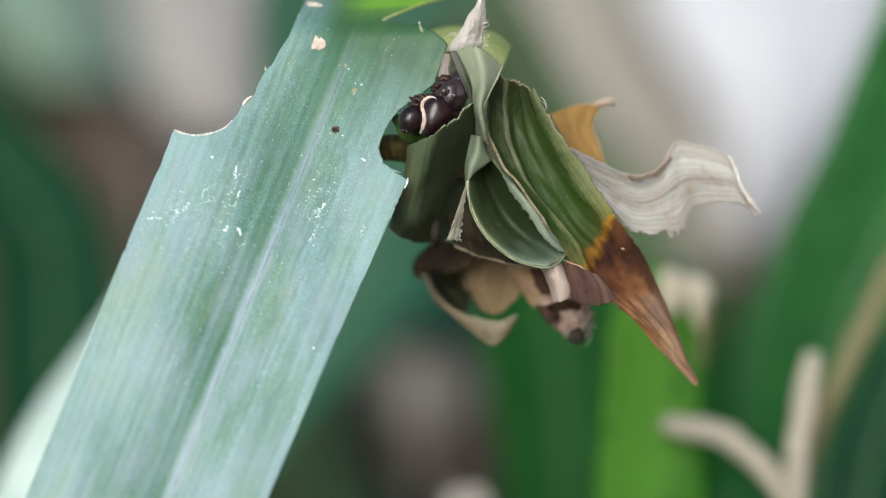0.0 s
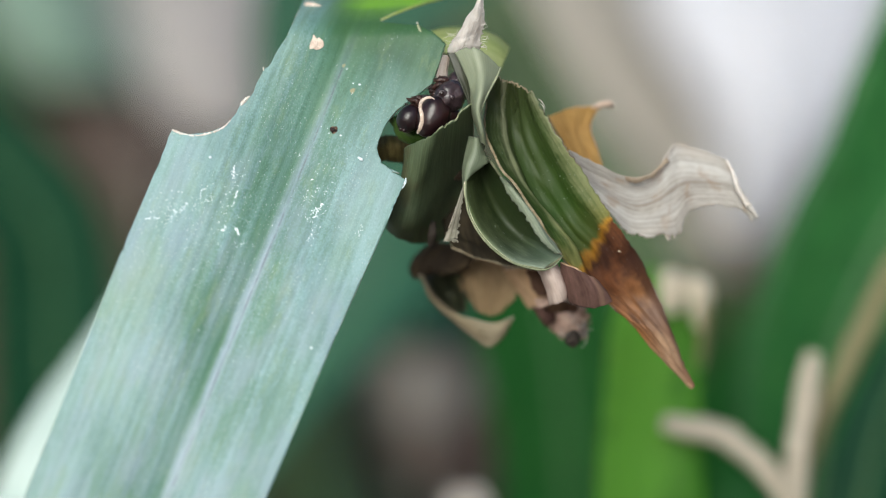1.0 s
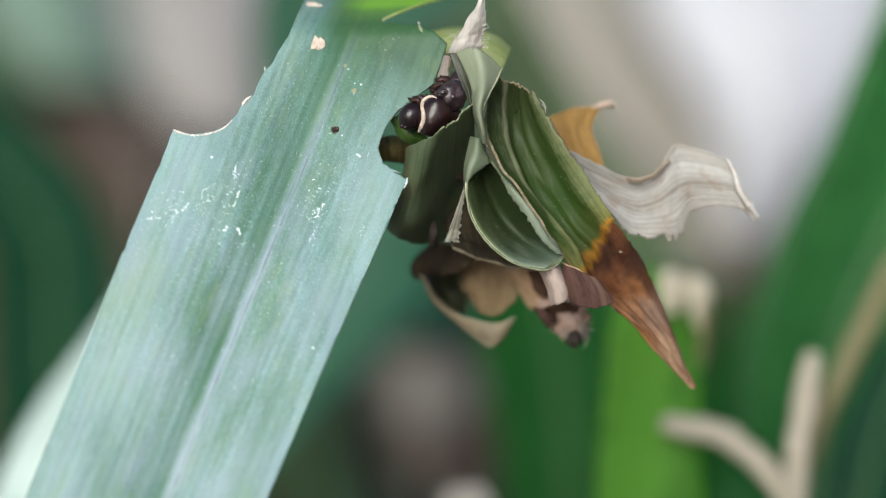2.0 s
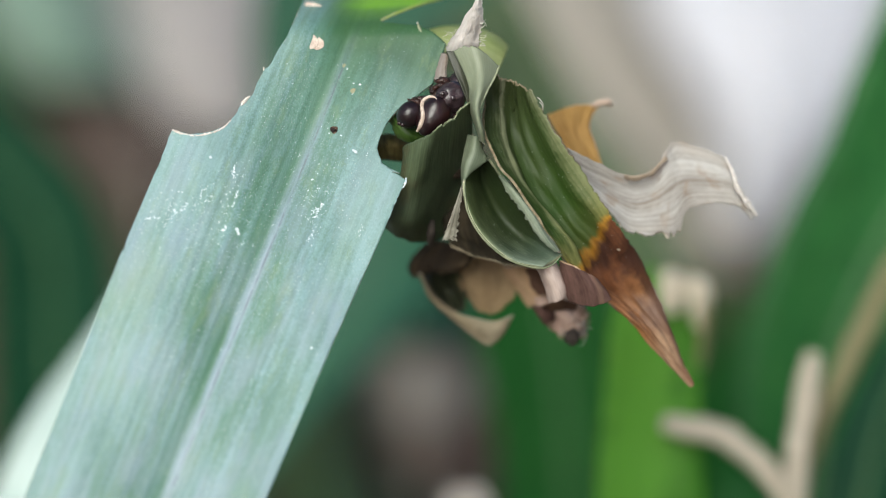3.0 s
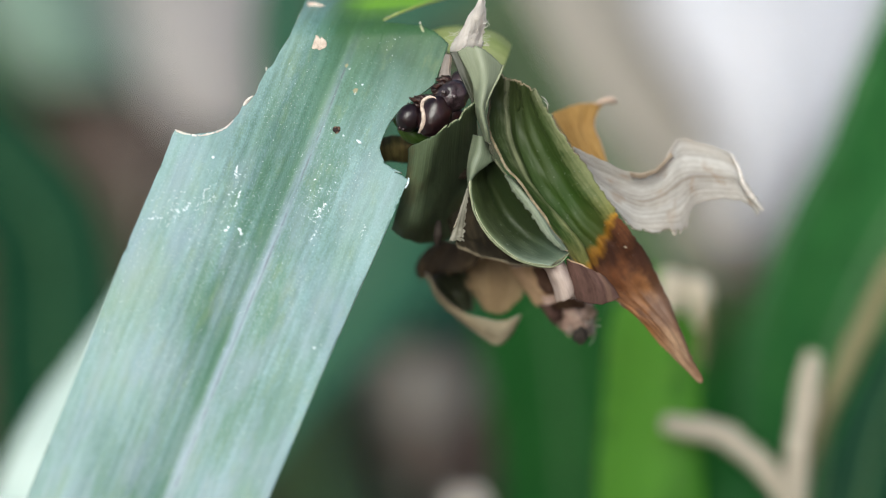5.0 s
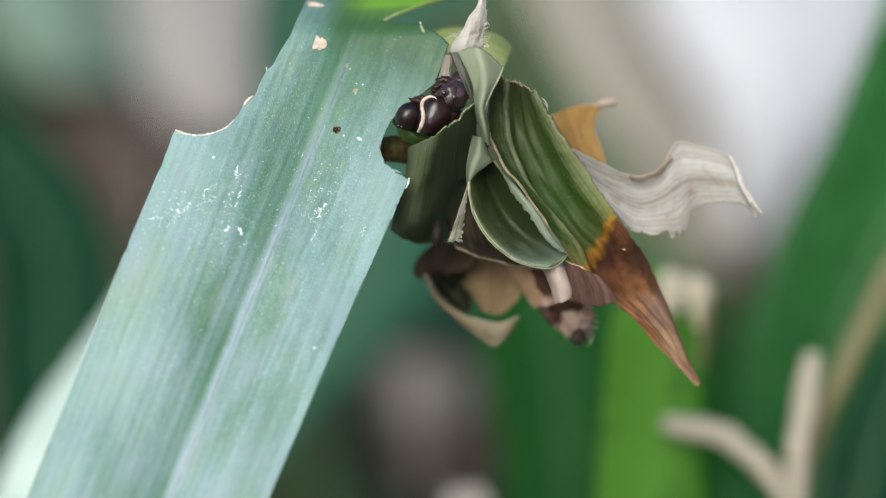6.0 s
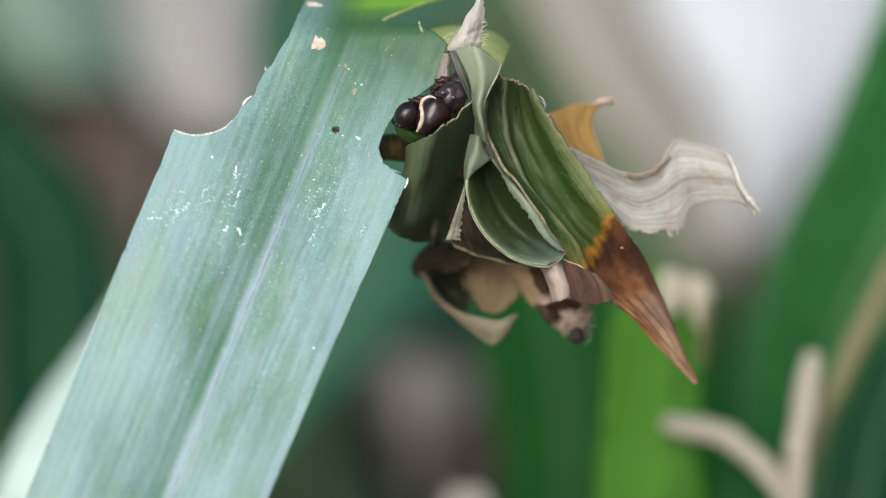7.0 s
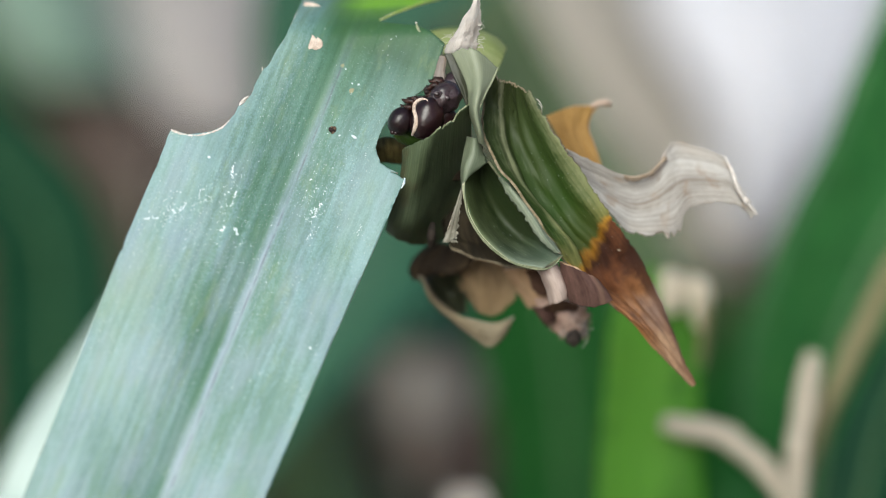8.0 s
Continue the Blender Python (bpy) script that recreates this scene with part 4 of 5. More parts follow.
    sheet("rolled_margin", [[(6.68, 2, 8.41), (6.98, 1.2, 8.33), (7.32, 2, 8.16)], [(7.35, 0.8, 6.59), (8.16, -0.2, 6.95), (9.06, 2, 6.62)], [(9.32, 0.2, 3.64), (10.3, -0.8, 4.13), (11.41, 1.5, 3.65)], [(11.35, 0, 1.08), (12.03, -0.6, 1.34), (12.86, 0.8, 1.09)], [(13.15, 0.2, -0.32), (13.46, 0, -0.32), (13.8, 0.5, -0.45)]],
          (M_MARGIN, M_CUT), ob, "pale rolled leaf margin with fine teeth", 14, 90, 0.2, (0.95, 0, 0, 0.3), 0.1, 29, 46)
    sheet("torn_strip", [[(2.5, 2, 7.26), (3.02, 2, 7.26)], [(1.54, 2, 4.3), (2.57, 2, 4.56)], [(0.84, 3, 2.38), (2.51, 3, 2.51)], [(0.13, 3, 0.77), (2.51, 3, 0.64)]], (M_SHRED, M_CUT), ob, "torn pale fibrous strip", 10, 40, 0.22, (0.15, 0.6, 0, 0.7), 0.12, 31, 28)
    # dark rod added to stand in for the shade of a slit
    rod("slit_shade", [(-0.79, 9, 3.22), (-0.92, 8, 1.9), (-0.99, 9, 0.59)], [0.3, 0.55, 0.4], M_FRASS_AND_SLIT, ob, "dark rod for the slit's shade", 10, 14, 0.3, 33)
    sheet("inner_wall", [[(0.74, 14, 7.43), (6.38, 12, 6.71), (11.62, 10, 3.37)], [(0.4, 12, 3.06), (5.68, 10, 2.05), (12.07, 8, 0.07)], [(1.44, 8, 0.2), (6.58, 6, -1.63), (11.55, 5, -2.27)]], (M_INNER_SHADE, M_TAIL), ob, "inner leaf darkened with painted shade", 20, 30, 0.35, (0, 0, 0, 0.3), 0.4, 37, pleat=0.45)
    sheet("brown_flap", [[(-1.09, 18, 1.15), (1.41, 16, 0.74), (4.55, 14, -0.34)], [(-2.58, 19, -0.34), (0.41, 16.5, -1.15), (3.62, 14.5, -1.81)], [(-3.67, 19, -2.25), (-0.61, 17, -2.5), (2.7, 15.5, -2.49)], [(-2.99, 19, -3.41), (-0.81, 17.5, -3.11), (1.48, 16, -2.77)]], (M_DRY_BROWN, M_DRY_BEIGE), ob, "crumpled dark olive-brown leaf", 22, 30, 0.3, (0.3, 0, 0, 0.5), 0.8, 41, pleat=0.3)
    sheet("crescent", [[(-2.31, 18, -2.92), (-0.41, 21, -2.81), (2.17, 19, -2.38)], [(-1.08, 18, -5.49), (1.1, 23, -5.31), (3.27, 20, -4.85)], [(1.08, 18, -7.8), (2.33, 21, -7.47), (3.4, 19, -7.28)]], (M_HOLLOW_SHADE, M_HOLLOW_SHADE), ob, "hollow of a dry curl, shade painted in", 14, 24, 0.3, (0, 0, 0, 0), 0.3, 43)
    sheet("curled_tail", [[(-2.44, 17.5, -2.91), (-2.23, 17.2, -3.04), (-2.03, 17.5, -3.05)], [(-1.08, 17.5, -5.89), (-0.81, 17, -5.82), (-0.54, 17.5, -5.62)], [(1.08, 17.5, -8.19), (1.49, 17.2, -7.85), (1.9, 17.5, -7.52)], [(3.46, 18, -10.17), (3.65, 17.4, -9.27), (3.93, 17.2, -8.18)],
                          [(5.56, 18.2, -11.67), (5.89, 17.4, -10.36), (6.22, 17.2, -8.66)], [(7.06, 18.2, -11.06), (7.51, 17.2, -9.88), (7.98, 17, -8.24)], [(8.21, 18.4, -9.44), (8.6, 17.5, -8.73), (9.09, 18, -7.87)]], (M_TAIL, M_CUT), ob, "greyish beige curled dry tail", 16, 60, 0.25, (0.3, 0, 0, 0.3), 0.25, 47)
    sheet("beige_lobe", [[(1.63, 19.5, -1.43), (5.31, 18.6, -0.74), (9.38, 18.5, -1.43)], [(2.59, 19.8, -4.85), (5.71, 18.8, -4.36), (10.07, 19, -4.84)], [(4.51, 20.5, -7.11), (5.79, 19.6, -8.11), (7.1, 20, -7.44)]], (M_DRY_BEIGE, M_CUT), ob, "beige dry leaf lobe", 26, 36, 0.3, (0.0, 0.8, 0, 0.4), 0.7, 53, pleat=0.12)
    sheet("rosy_roll", [[(7.56, 16.5, -2.09), (10.44, 14, -1.94), (12.89, 15, -2.08)], [(8.94, 17.4, -4.53), (11.8, 14.5, -4.36), (14.4, 15.5, -3.97)], [(11.22, 17, -7.1), (13.5, 15, -6.79), (15.9, 16, -5.72)]], (M_DRY_PINK, M_CUT), ob, "rosy beige rolled dry leaf with brown stains", 22, 30, 0.3, (0.3, 0, 0, 0.9), 0.6, 59, pleat=0.3)
    sheet("stained_piece", [[(10, 13, -2.34), (10.92, 12.6, -2.19), (11.86, 12.6, -2.33)], [(10.28, 13.2, -3.41), (11.26, 12.7, -3.27), (12.39, 12.6, -3.4)], [(10.82, 13.4, -4.47), (11.74, 13, -4.34), (12.8, 12.8, -4.47)], [(11.63, 13.8, -5.68), (12.29, 13.4, -5.54), (12.95, 13.2, -5.67)]], (M_STAIN_SHADE, M_DRY_ROSE), ob, "dark brown stained patch", 14, 24, 0.2, (0.7, 0, 0, 0.8), 0.4, 60, 12, pleat=0.4)
    sheet("stained_piece", [[(10.82, 13.4, -6.48), (11.87, 12.8, -6.67), (13.35, 13.2, -6.47)], [(11.44, 13.8, -7.69), (12.41, 13, -7.94), (13.77, 13.6, -7.49)], [(12.2, 14.4, -8.98), (12.91, 13.8, -9.23), (13.79, 14, -8.5)]], (M_DRY_ROSE, M_DRY_ROSE), ob, "reddish-brown shrivelled edge", 12, 16, 0.2, (0.6, 0.3, 0, 0.8), 0.4, 64, 12, pleat=0.3)
    sheet("pale_roll", [[(11.12, 4, -1.62), (11.69, 2.2, -1.48), (12.59, 1.9, -1.35), (13.3, 3.5, -1.62)], [(11.64, 4, -2.91), (12.2, 2, -2.76), (13.08, 1.8, -2.63), (13.95, 3.6, -2.91)], [(12.3, 4.4, -4.59), (12.86, 2.4, -4.44), (13.75, 2.2, -4.18), (14.75, 4, -4.46)], [(12.85, 5, -6.43), (13.55, 3.2, -6.19), (14.31, 3, -5.87), (15.16, 4.6, -5.64)]],
          (M_ROLL, M_CUT), ob, "pale pink rolled piece", 20, 30, 0.3, (0.3, 0.2, 0, 0.6), 0.3, 61, 12, pleat=0.3)
    # dark sheet added in place of the arch of shade below the pale roll
    sheet("roll_shade", [[(12.0, 11.6, -6.8), (14.2, 10.2, -5.95), (16.4, 11.4, -6.4)], [(12.4, 12.6, -7.15), (14.3, 11.6, -6.6), (16.3, 12.4, -6.9)], [(12.9, 13.4, -7.35), (14.4, 13, -7.15), (16.0, 13.4, -7.25)]], (M_STAIN_SHADE, M_STAIN_SHADE), ob, "dark sheet for the shade below the roll", 12, 12, 0.2, (0.2, 0.2, 0, 0.5), 0.2, 63, 10)
    sheet("brown_lobe", [[(13.77, 2.5, -1.22), (15.73, 0.7, -2.11), (18.07, 1.3, -3.4)], [(14.19, 3.1, -3.93), (16.76, 0.7, -4.21), (19.11, 1.7, -4.68)], [(14.98, 3.5, -6), (17.18, 1.5, -6.54), (19.79, 2.1, -5.72)]], (M_DRY_ROSE, M_DRY_PINK), ob, "brownish rose dry lobe", 26, 34, 0.3, (0, 0.2, 0, 0.25), 0.3, 67, 8, pleat=0.03)
    sheet("frayed_end", [[(11.0, 15.5, -5.58), (14.18, 14, -5.55), (17.6, 15, -5.98)], [(12.1, 16, -8.0), (14.96, 13.5, -7.82), (17.9, 15.5, -8.0)], [(13.5, 16.5, -9.4), (15.68, 14.5, -9.45), (17.78, 16, -9.37)], [(14.74, 17, -10.75), (16.01, 15.5, -10.96), (17.55, 16.5, -10.59)]], (M_MAUVE, M_FUZZ), ob, "frayed dry end", 30, 40, 0.3, (1.2, 1.1, 0, 1.8), 0.9, 71, 24, pleat=0.4)
    sheet("pale_fluff", [[(16.25, 15, -7.45), (16.9, 14.6, -7.58), (17.6, 15, -7.85)], [(16.53, 15.2, -9.07), (17.17, 14.7, -9.05), (17.87, 15.2, -9.21)], [(16.82, 15.6, -10.7), (17.26, 15.2, -10.81), (17.76, 15.6, -10.57)]], (M_DIM, M_DIM), ob, "greyish frayed silk", 14, 20, 0.2, (0.5, 0.5, 0.5, 0.8), 0.4, 72, 16, pleat=0.5)
    lump("frass", (15.75, 12.2, -10.3), (0.85, 0.8, 1.0), M_FRASS_AND_SLIT, ob, "black dropping", (0, 20, 0), 0.35, 2.0, 4)
    # pale fuzz round the frayed end
    rng = np.random.RandomState(8)
    for k in range(30):
        x, z = rng.uniform(14.4, 18.0), rng.uniform(-10.9, -8.0)
        p = [(x + 0.2 * i * rng.randn(), 14 + rng.randn(), z + 0.16 * i * rng.randn()) for i in range(3)]
        rod("fibre", p, [0.05, 0.09, 0.03], (M_FUZZ, M_SILK)[k % 2], ob, "", 5, 8, 0.5, k)
    sheet("ochre_leaf", [[(12.58, 14, 15.86), (15.36, 16, 17.04), (20.48, 18, 17.84)], [(13.12, 14, 15.05), (15.74, 15.5, 15.8), (18.66, 17, 16.7)], [(14.19, 14, 13.31), (15.98, 15, 13.76), (17.86, 16, 14.62)], [(15.39, 14, 11.31), (17.19, 15, 11.61), (18.56, 15.5, 12.31)], [(16.19, 14, 9.44), (17.86, 15, 9.47), (19.4, 15, 9.88)]],
          (M_DRY_ORANGE, M_DRY_BEIGE), ob, "ochre dry leaf with a pale point", 22, 40, 0.3, (0, 0.15, 0.3, 0), 0.45, 73)
    rod("leaf_point", [(18.08, 16.5, 17.21), (19.07, 17, 17.57), (20.04, 17.5, 17.67), (20.62, 18, 17.43)], [0.12, 0.4, 0.45, 0.2], M_FUZZ, ob, "pale curled point", 10, 16, 0.3, 75)
    sheet("bleached_leaf", [[(14.6, 5, 11.75), (15.73, 5.5, 9.17), (17.06, 6, 7.1)], [(18.2, 6.5, 10.15), (18.95, 7, 7.12), (19.7, 6.5, 3.85)], [(22.03, 8, 8.66), (22.31, 8.2, 5.7), (22, 7.5, 1.55)], [(24.74, 9, 9.41), (25.05, 8.8, 6.25), (25.45, 8, 1.05)],
                            [(26.41, 10, 11.82), (27.04, 9, 7.83), (27.6, 8.6, 0.75)], [(27.45, 10.5, 12.9), (28.71, 9.2, 8.49), (28.95, 9, 4.15)], [(30.49, 10.5, 12.3), (31.36, 9.4, 8.37), (32.02, 9.4, 4.88)], [(33.28, 10, 10.96), (33.87, 9.4, 7.84), (34.39, 9.4, 4.94)],
                            [(34.39, 9.4, 8.76), (35.16, 9.2, 6.32), (35.69, 9.2, 4.54)], [(36.45, 9, 4.93), (36.85, 9, 4.28), (36.39, 9, 3.49)]], (M_DRY_GREY, M_CUT), ob, "bleached grey dry leaf with wavy margins", 44, 120, 0.3, (0.35, 1.0, 0, 0.4), 0.32, 79, 40)
    rod("curled_margin", [(33.24, 8.5, 10.9), (33.97, 8, 9.25), (34.62, 8, 7.28), (35.84, 8.3, 5.45), (36.98, 9, 4.15)], [0.10, 0.22, 0.3, 0.34, 0.22], M_SILK, ob, "white curled margin", 12, 50, 0.8, 83)
    sheet("stained_margin", [[(21.27, 6.6, 8.81), (21.43, 7, 8.3)], [(22.6, 6.8, 8.62), (22.78, 7.5, 7.79)], [(24.47, 7.4, 9.29), (24.79, 8, 8.46)], [(26.19, 9, 11.12), (26.7, 8.8, 10.32)]], (M_STAIN, M_STAIN), ob, "brown-stained torn margin", 6, 24, 0.2, (0.2, 0.7, 0, 0), 0.1, 85, 16)
    sheet("brown_tube", [[(-7.66, 10, 12.87), (-5.79, 9, 13.23), (-3.57, 10, 13.01)], [(-7.63, 9, 11.78), (-5.63, 7.5, 11.98), (-3.55, 9, 11.78)], [(-7.42, 11, 10.4), (-5.53, 9, 10.33), (-3.58, 11, 10)]], (M_TUBE, M_CUT), ob, "brown and ochre dry roll", 14, 14, 0.35, (0, 0, 0, 0), 0.2, 89)
    sheet("gnawed_leaf", [[(-6.03, 4.5, 14.9), (-5.23, 3.5, 15.37), (-4.02, 4.5, 15.87)], [(-5.56, 4, 14.04), (-4.25, 2.4, 14.09), (-2.52, 3.5, 13.88)], [(-5.04, 3.5, 12.98), (-3.6, 2.2, 12.92), (-1.8, 3, 12.76)], [(-4.14, 4, 12.29), (-2.97, 3, 12.05), (-1.42, 3.5, 12.2)]], (M_GNAWED, M_GNAWED), ob, "fresh green gnawed leaf edge", 22, 30, 0.3, (0.5, 0, 0.3, 0.4), 0.15, 97, 20)
    return ob


M_SHRED = dry_material("grey_fibrous_leaf", (0.12, 0.12, 0.085), (0.40, 0.38, 0.32), (0.07, 0.06, 0.04), 0.5, streak=2.4, vein=0.15)
# brown stain; also the painted shade below the roll
M_STAIN_SHADE = dry_material("brown_stain_and_shade", (0.055, 0.028, 0.02), (0.20, 0.11, 0.075), (0.03, 0.015, 0.012), 0.5)
M_STAIN = dry_material("stained_dry_leaf", (0.26, 0.19, 0.13), (0.56, 0.46, 0.36), (0.1, 0.06, 0.03), 0.5)
# leaf colour darkened to hold the shade of fold underside and dry curl
M_HOLLOW_SHADE = leaf_material("shaded_hollow_leaf", (0.022, 0.026, 0.014), (0.05, 0.055, 0.032), yellows=0.1, through=0.05)
M_TUBE = dry_material("ochre_brown_roll", (0.055, 0.035, 0.015), (0.38, 0.30, 0.11), (0.02, 0.012, 0.01), 0.5)
M_GNAWED = leaf_material("gnawed_green", (0.028, 0.07, 0.011), (0.06, 0.12, 0.02), yellows=0.1, through=0.2)
shelter = build_shelter()


# ---- the caterpillar ----
def build_caterpillar():
    ob = thing("caterpillar", "dark purple-brown caterpillar with a cream collar band", "caterpillar", (0.83, 0, 17.28))
    lump("segment", (0.96, 1, 17.34), (2.1, 1.9, 1.75), M_FLESH, ob, "wrinkled greyish-brown segment", (0, -35, 0), 0.10, 2.4, 2, False, (48, 32),
         (((-0.35, -0.85, 0.35), 0.10, 0.25), ((0.45, -0.85, 0.0), 0.12, 0.3), ((0.0, -0.8, -0.55), 0.10, 0.3)))
    lump("segment", (2, 3, 18.75), (1.9, 1.8, 1.6), M_FLESH, ob, "wrinkled greyish-brown segment", (0, -40, 0), 0.12, 1.6, 5)
    lump("segment", (3.31, 5, 19.86), (1.9, 1.8, 1.6), M_FLESH, ob, "wrinkled greyish-brown segment", (0, -40, 0), 0.12, 1.6, 8)
    lump("segment", (0.51, 2, 14.96), (1.9, 1.6, 1.9), M_CHITIN, ob, "dark underside", (0, -30, 0), 0.12, 1.8, 14)
    lump("segment", (-2.06, 2.2, 16.32), (1.8, 1.4, 1.2), M_FLESH, ob, "wrinkled greyish-brown segment", (0, -30, 0), 0.15, 1.8, 11)
    lump("wart", (0.25, -0.75, 17.68), (0.52, 0.30, 0.46), M_FLESH, ob, "ringed wart", (0, 0, 10), 0.1, 2.0, 1, False, (32, 20), (((0.0, -1.0, 0.1), 0.35, 0.45),))
    lump("wart", (0.19, -1, 17.67), (0.27, 0.16, 0.24), M_CHITIN, ob, "dark shiny wart", (0, 0, 10), 0.1, 2.0, 1)
    lump("wart", (1.27, -0.75, 17.24), (0.34, 0.26, 0.32), M_FLESH, ob, "small greyish wart", (0, 0, 0), 0.1, 2.0, 3)
    for k, claw in enumerate(([(-2.04, 0.5, 16.29), (-2.68, 0.3, 16.86), (-3.39, 0.6, 17), (-3.84, 1, 17.22)],
                              [(-2.18, 1, 16.07), (-2.94, 0.8, 16.31), (-3.65, 1, 16.32), (-4.04, 1.4, 16.67)],
                              [(-1.79, 0.8, 16.69), (-2.43, 0.8, 17.21), (-2.95, 1.2, 17.23), (-3.27, 1.6, 17.45)],
                              [(0.51, 0.6, 17.45), (-0.26, 0.4, 17.82), (-0.83, 0.6, 17.58), (-1.22, 1.2, 17.74)],
                              [(0.7, 0.8, 18.1), (-0.06, 0.8, 18.74), (-0.77, 1, 18.5), (-1.09, 1.6, 18.79)],
                              [(1.02, 1.2, 18.64), (0.26, 1.2, 19.34), (-0.45, 1.4, 19.23), (-0.84, 2, 19.46)])):
        rod("leg", claw, [0.42, 0.40, 0.26, 0.06], M_LEG_RED, ob, "short reddish-brown clawed leg", 10, 24, 0.5, k + 3)
    for k, (c, size) in enumerate((((-2.62, 1.3, 16.75), (0.7, 0.5, 0.42)), ((-0.45, 1.5, 18.3), (0.9, 0.5, 0.5)), ((0.3, 1.8, 19.1), (0.8, 0.5, 0.6)))):
        lump("leg_base", c, size, M_LEG, ob, "dark bristly leg base", (0, 25 * k - 30, 0), 0.5, 2.2, k + 3, False, (28, 18))
    collar = lump("collar", (-0.89, 0.2, 15), (1.92, 1.7, 2.5), M_CHITIN, ob, "shiny dark neck shield", (0, 20, 0), 0.06, 1.8, 3, True, (40, 28), (((0.5, -0.8, 0.5), 0.06, 0.3), ((0.6, -0.7, -0.4), 0.07, 0.35)))
    band_ring(collar)
    head = lump("head", (-3.64, 0.6, 14.64), (1.40, 1.4, 1.66), M_HEAD, ob, "shiny dark round head", (0, 22, 0), 0.04, 1.6, 6, True, (40, 28), (((-0.75, -0.65, 0.1), 0.03, 0.16), ((-0.3, -0.9, -0.6), 0.05, 0.3)))
    for c in ((-1.22, -0.55, 0.15), (-1.18, -0.5, -0.35), (-1.22, -0.35, -0.1), (-1.05, -0.75, -0.12)):
        lump_at("eyelet", c, 0.09, M_CHITIN, head)
    lump_at("mandible", (-0.85, -0.45, -1.28), 0.28, M_CHITIN, head)
    lump_at("mandible", (-0.45, -0.65, -1.38), 0.26, M_CHITIN, head)
    return ob, collar, head


def lump_at(name, c, r, mat, parent):
    bm = bmesh.new()
    bmesh.ops.create_icosphere(bm, subdivisions=2, radius=r * MM)
    bmesh.ops.translate(bm, verts=bm.verts, vec=Vector(c) * MM)
    return part(name, done(bm, name, mat), parent)


def band_ring(collar):
    """The cream band that swings up the front margin of the neck shield and over its top, as a rod lying on the shield."""
    p = []
    for x, z in ((-1.66, -1.94), (-1.34, -1.30), (-1.18, -0.54), (-1.24, 0.22), (-1.44, 0.93), (-1.34, 1.63), (-0.89, 2.04), (-0.32, 2.10), (0.13, 1.82), (0.44, 1.24)):
        c, q = math.cos(radians(20)), math.sin(radians(20))
        a, b = x * c - z * q, x * q + z * c
        p.append((x, -1.7 * math.sqrt(max(0.02, 1 - (a / 1.92) ** 2 - (b / 2.5) ** 2)) + 0.09, z))
    p = np.array(p) + home(caterpillar_home(collar)) + np.array(collar.location) / MM
    band = rod("band", p, [0.14, 0.26, 0.28, 0.25, 0.23, 0.22, 0.20, 0.17, 0.14, 0.08], M_BAND, caterpillar_home(collar), "cream band", 10, 60, 0.15, 2)
    band.data.transform(Matrix.Translation(-collar.location))
    band.parent = collar
    return band


def caterpillar_home(ob):
    return ob.parent


caterpillar, collar, head = build_caterpillar()


# ---- a tiny insect on the eaten leaf ----
def build_insect():
    ob = thing("insect", "tiny white insect crawling on the blue-green leaf", "insect", (-8.96, -0.16, 10.04))
    lump("abdomen", (-8.90, -0.2, 10.00), (0.26, 0.13, 0.17), M_WAX, ob, "", (0, 35, 0), 0.15, 2.0, 5)
    lump("thorax", (-9.14, -0.2, 10.17), (0.15, 0.11, 0.13), M_WAX, ob, "", (0, 35, 0), 0.1, 2.0, 6)
    return ob


insect = build_insect()


# ---- plants behind, out of focus ----
def ground_leaf(name, label, rows, mat, seed):
    a = np.asarray(rows, float)
    ob = thing(name, label, "leaf", a[len(a) // 2, 1], "leaves on the soil")
    rod("midrib", a[:, 1] - np.array([0, 0.5, 0.5]), [1.2, 1.8, 2.4], mat_rib(mat), ob, "", 8, 30, 0.1, seed)
    return sheet("blade", a, (mat, mat), ob, "", 16, 30, 0.8, (4, 4, 4, 4), 4.0, seed)


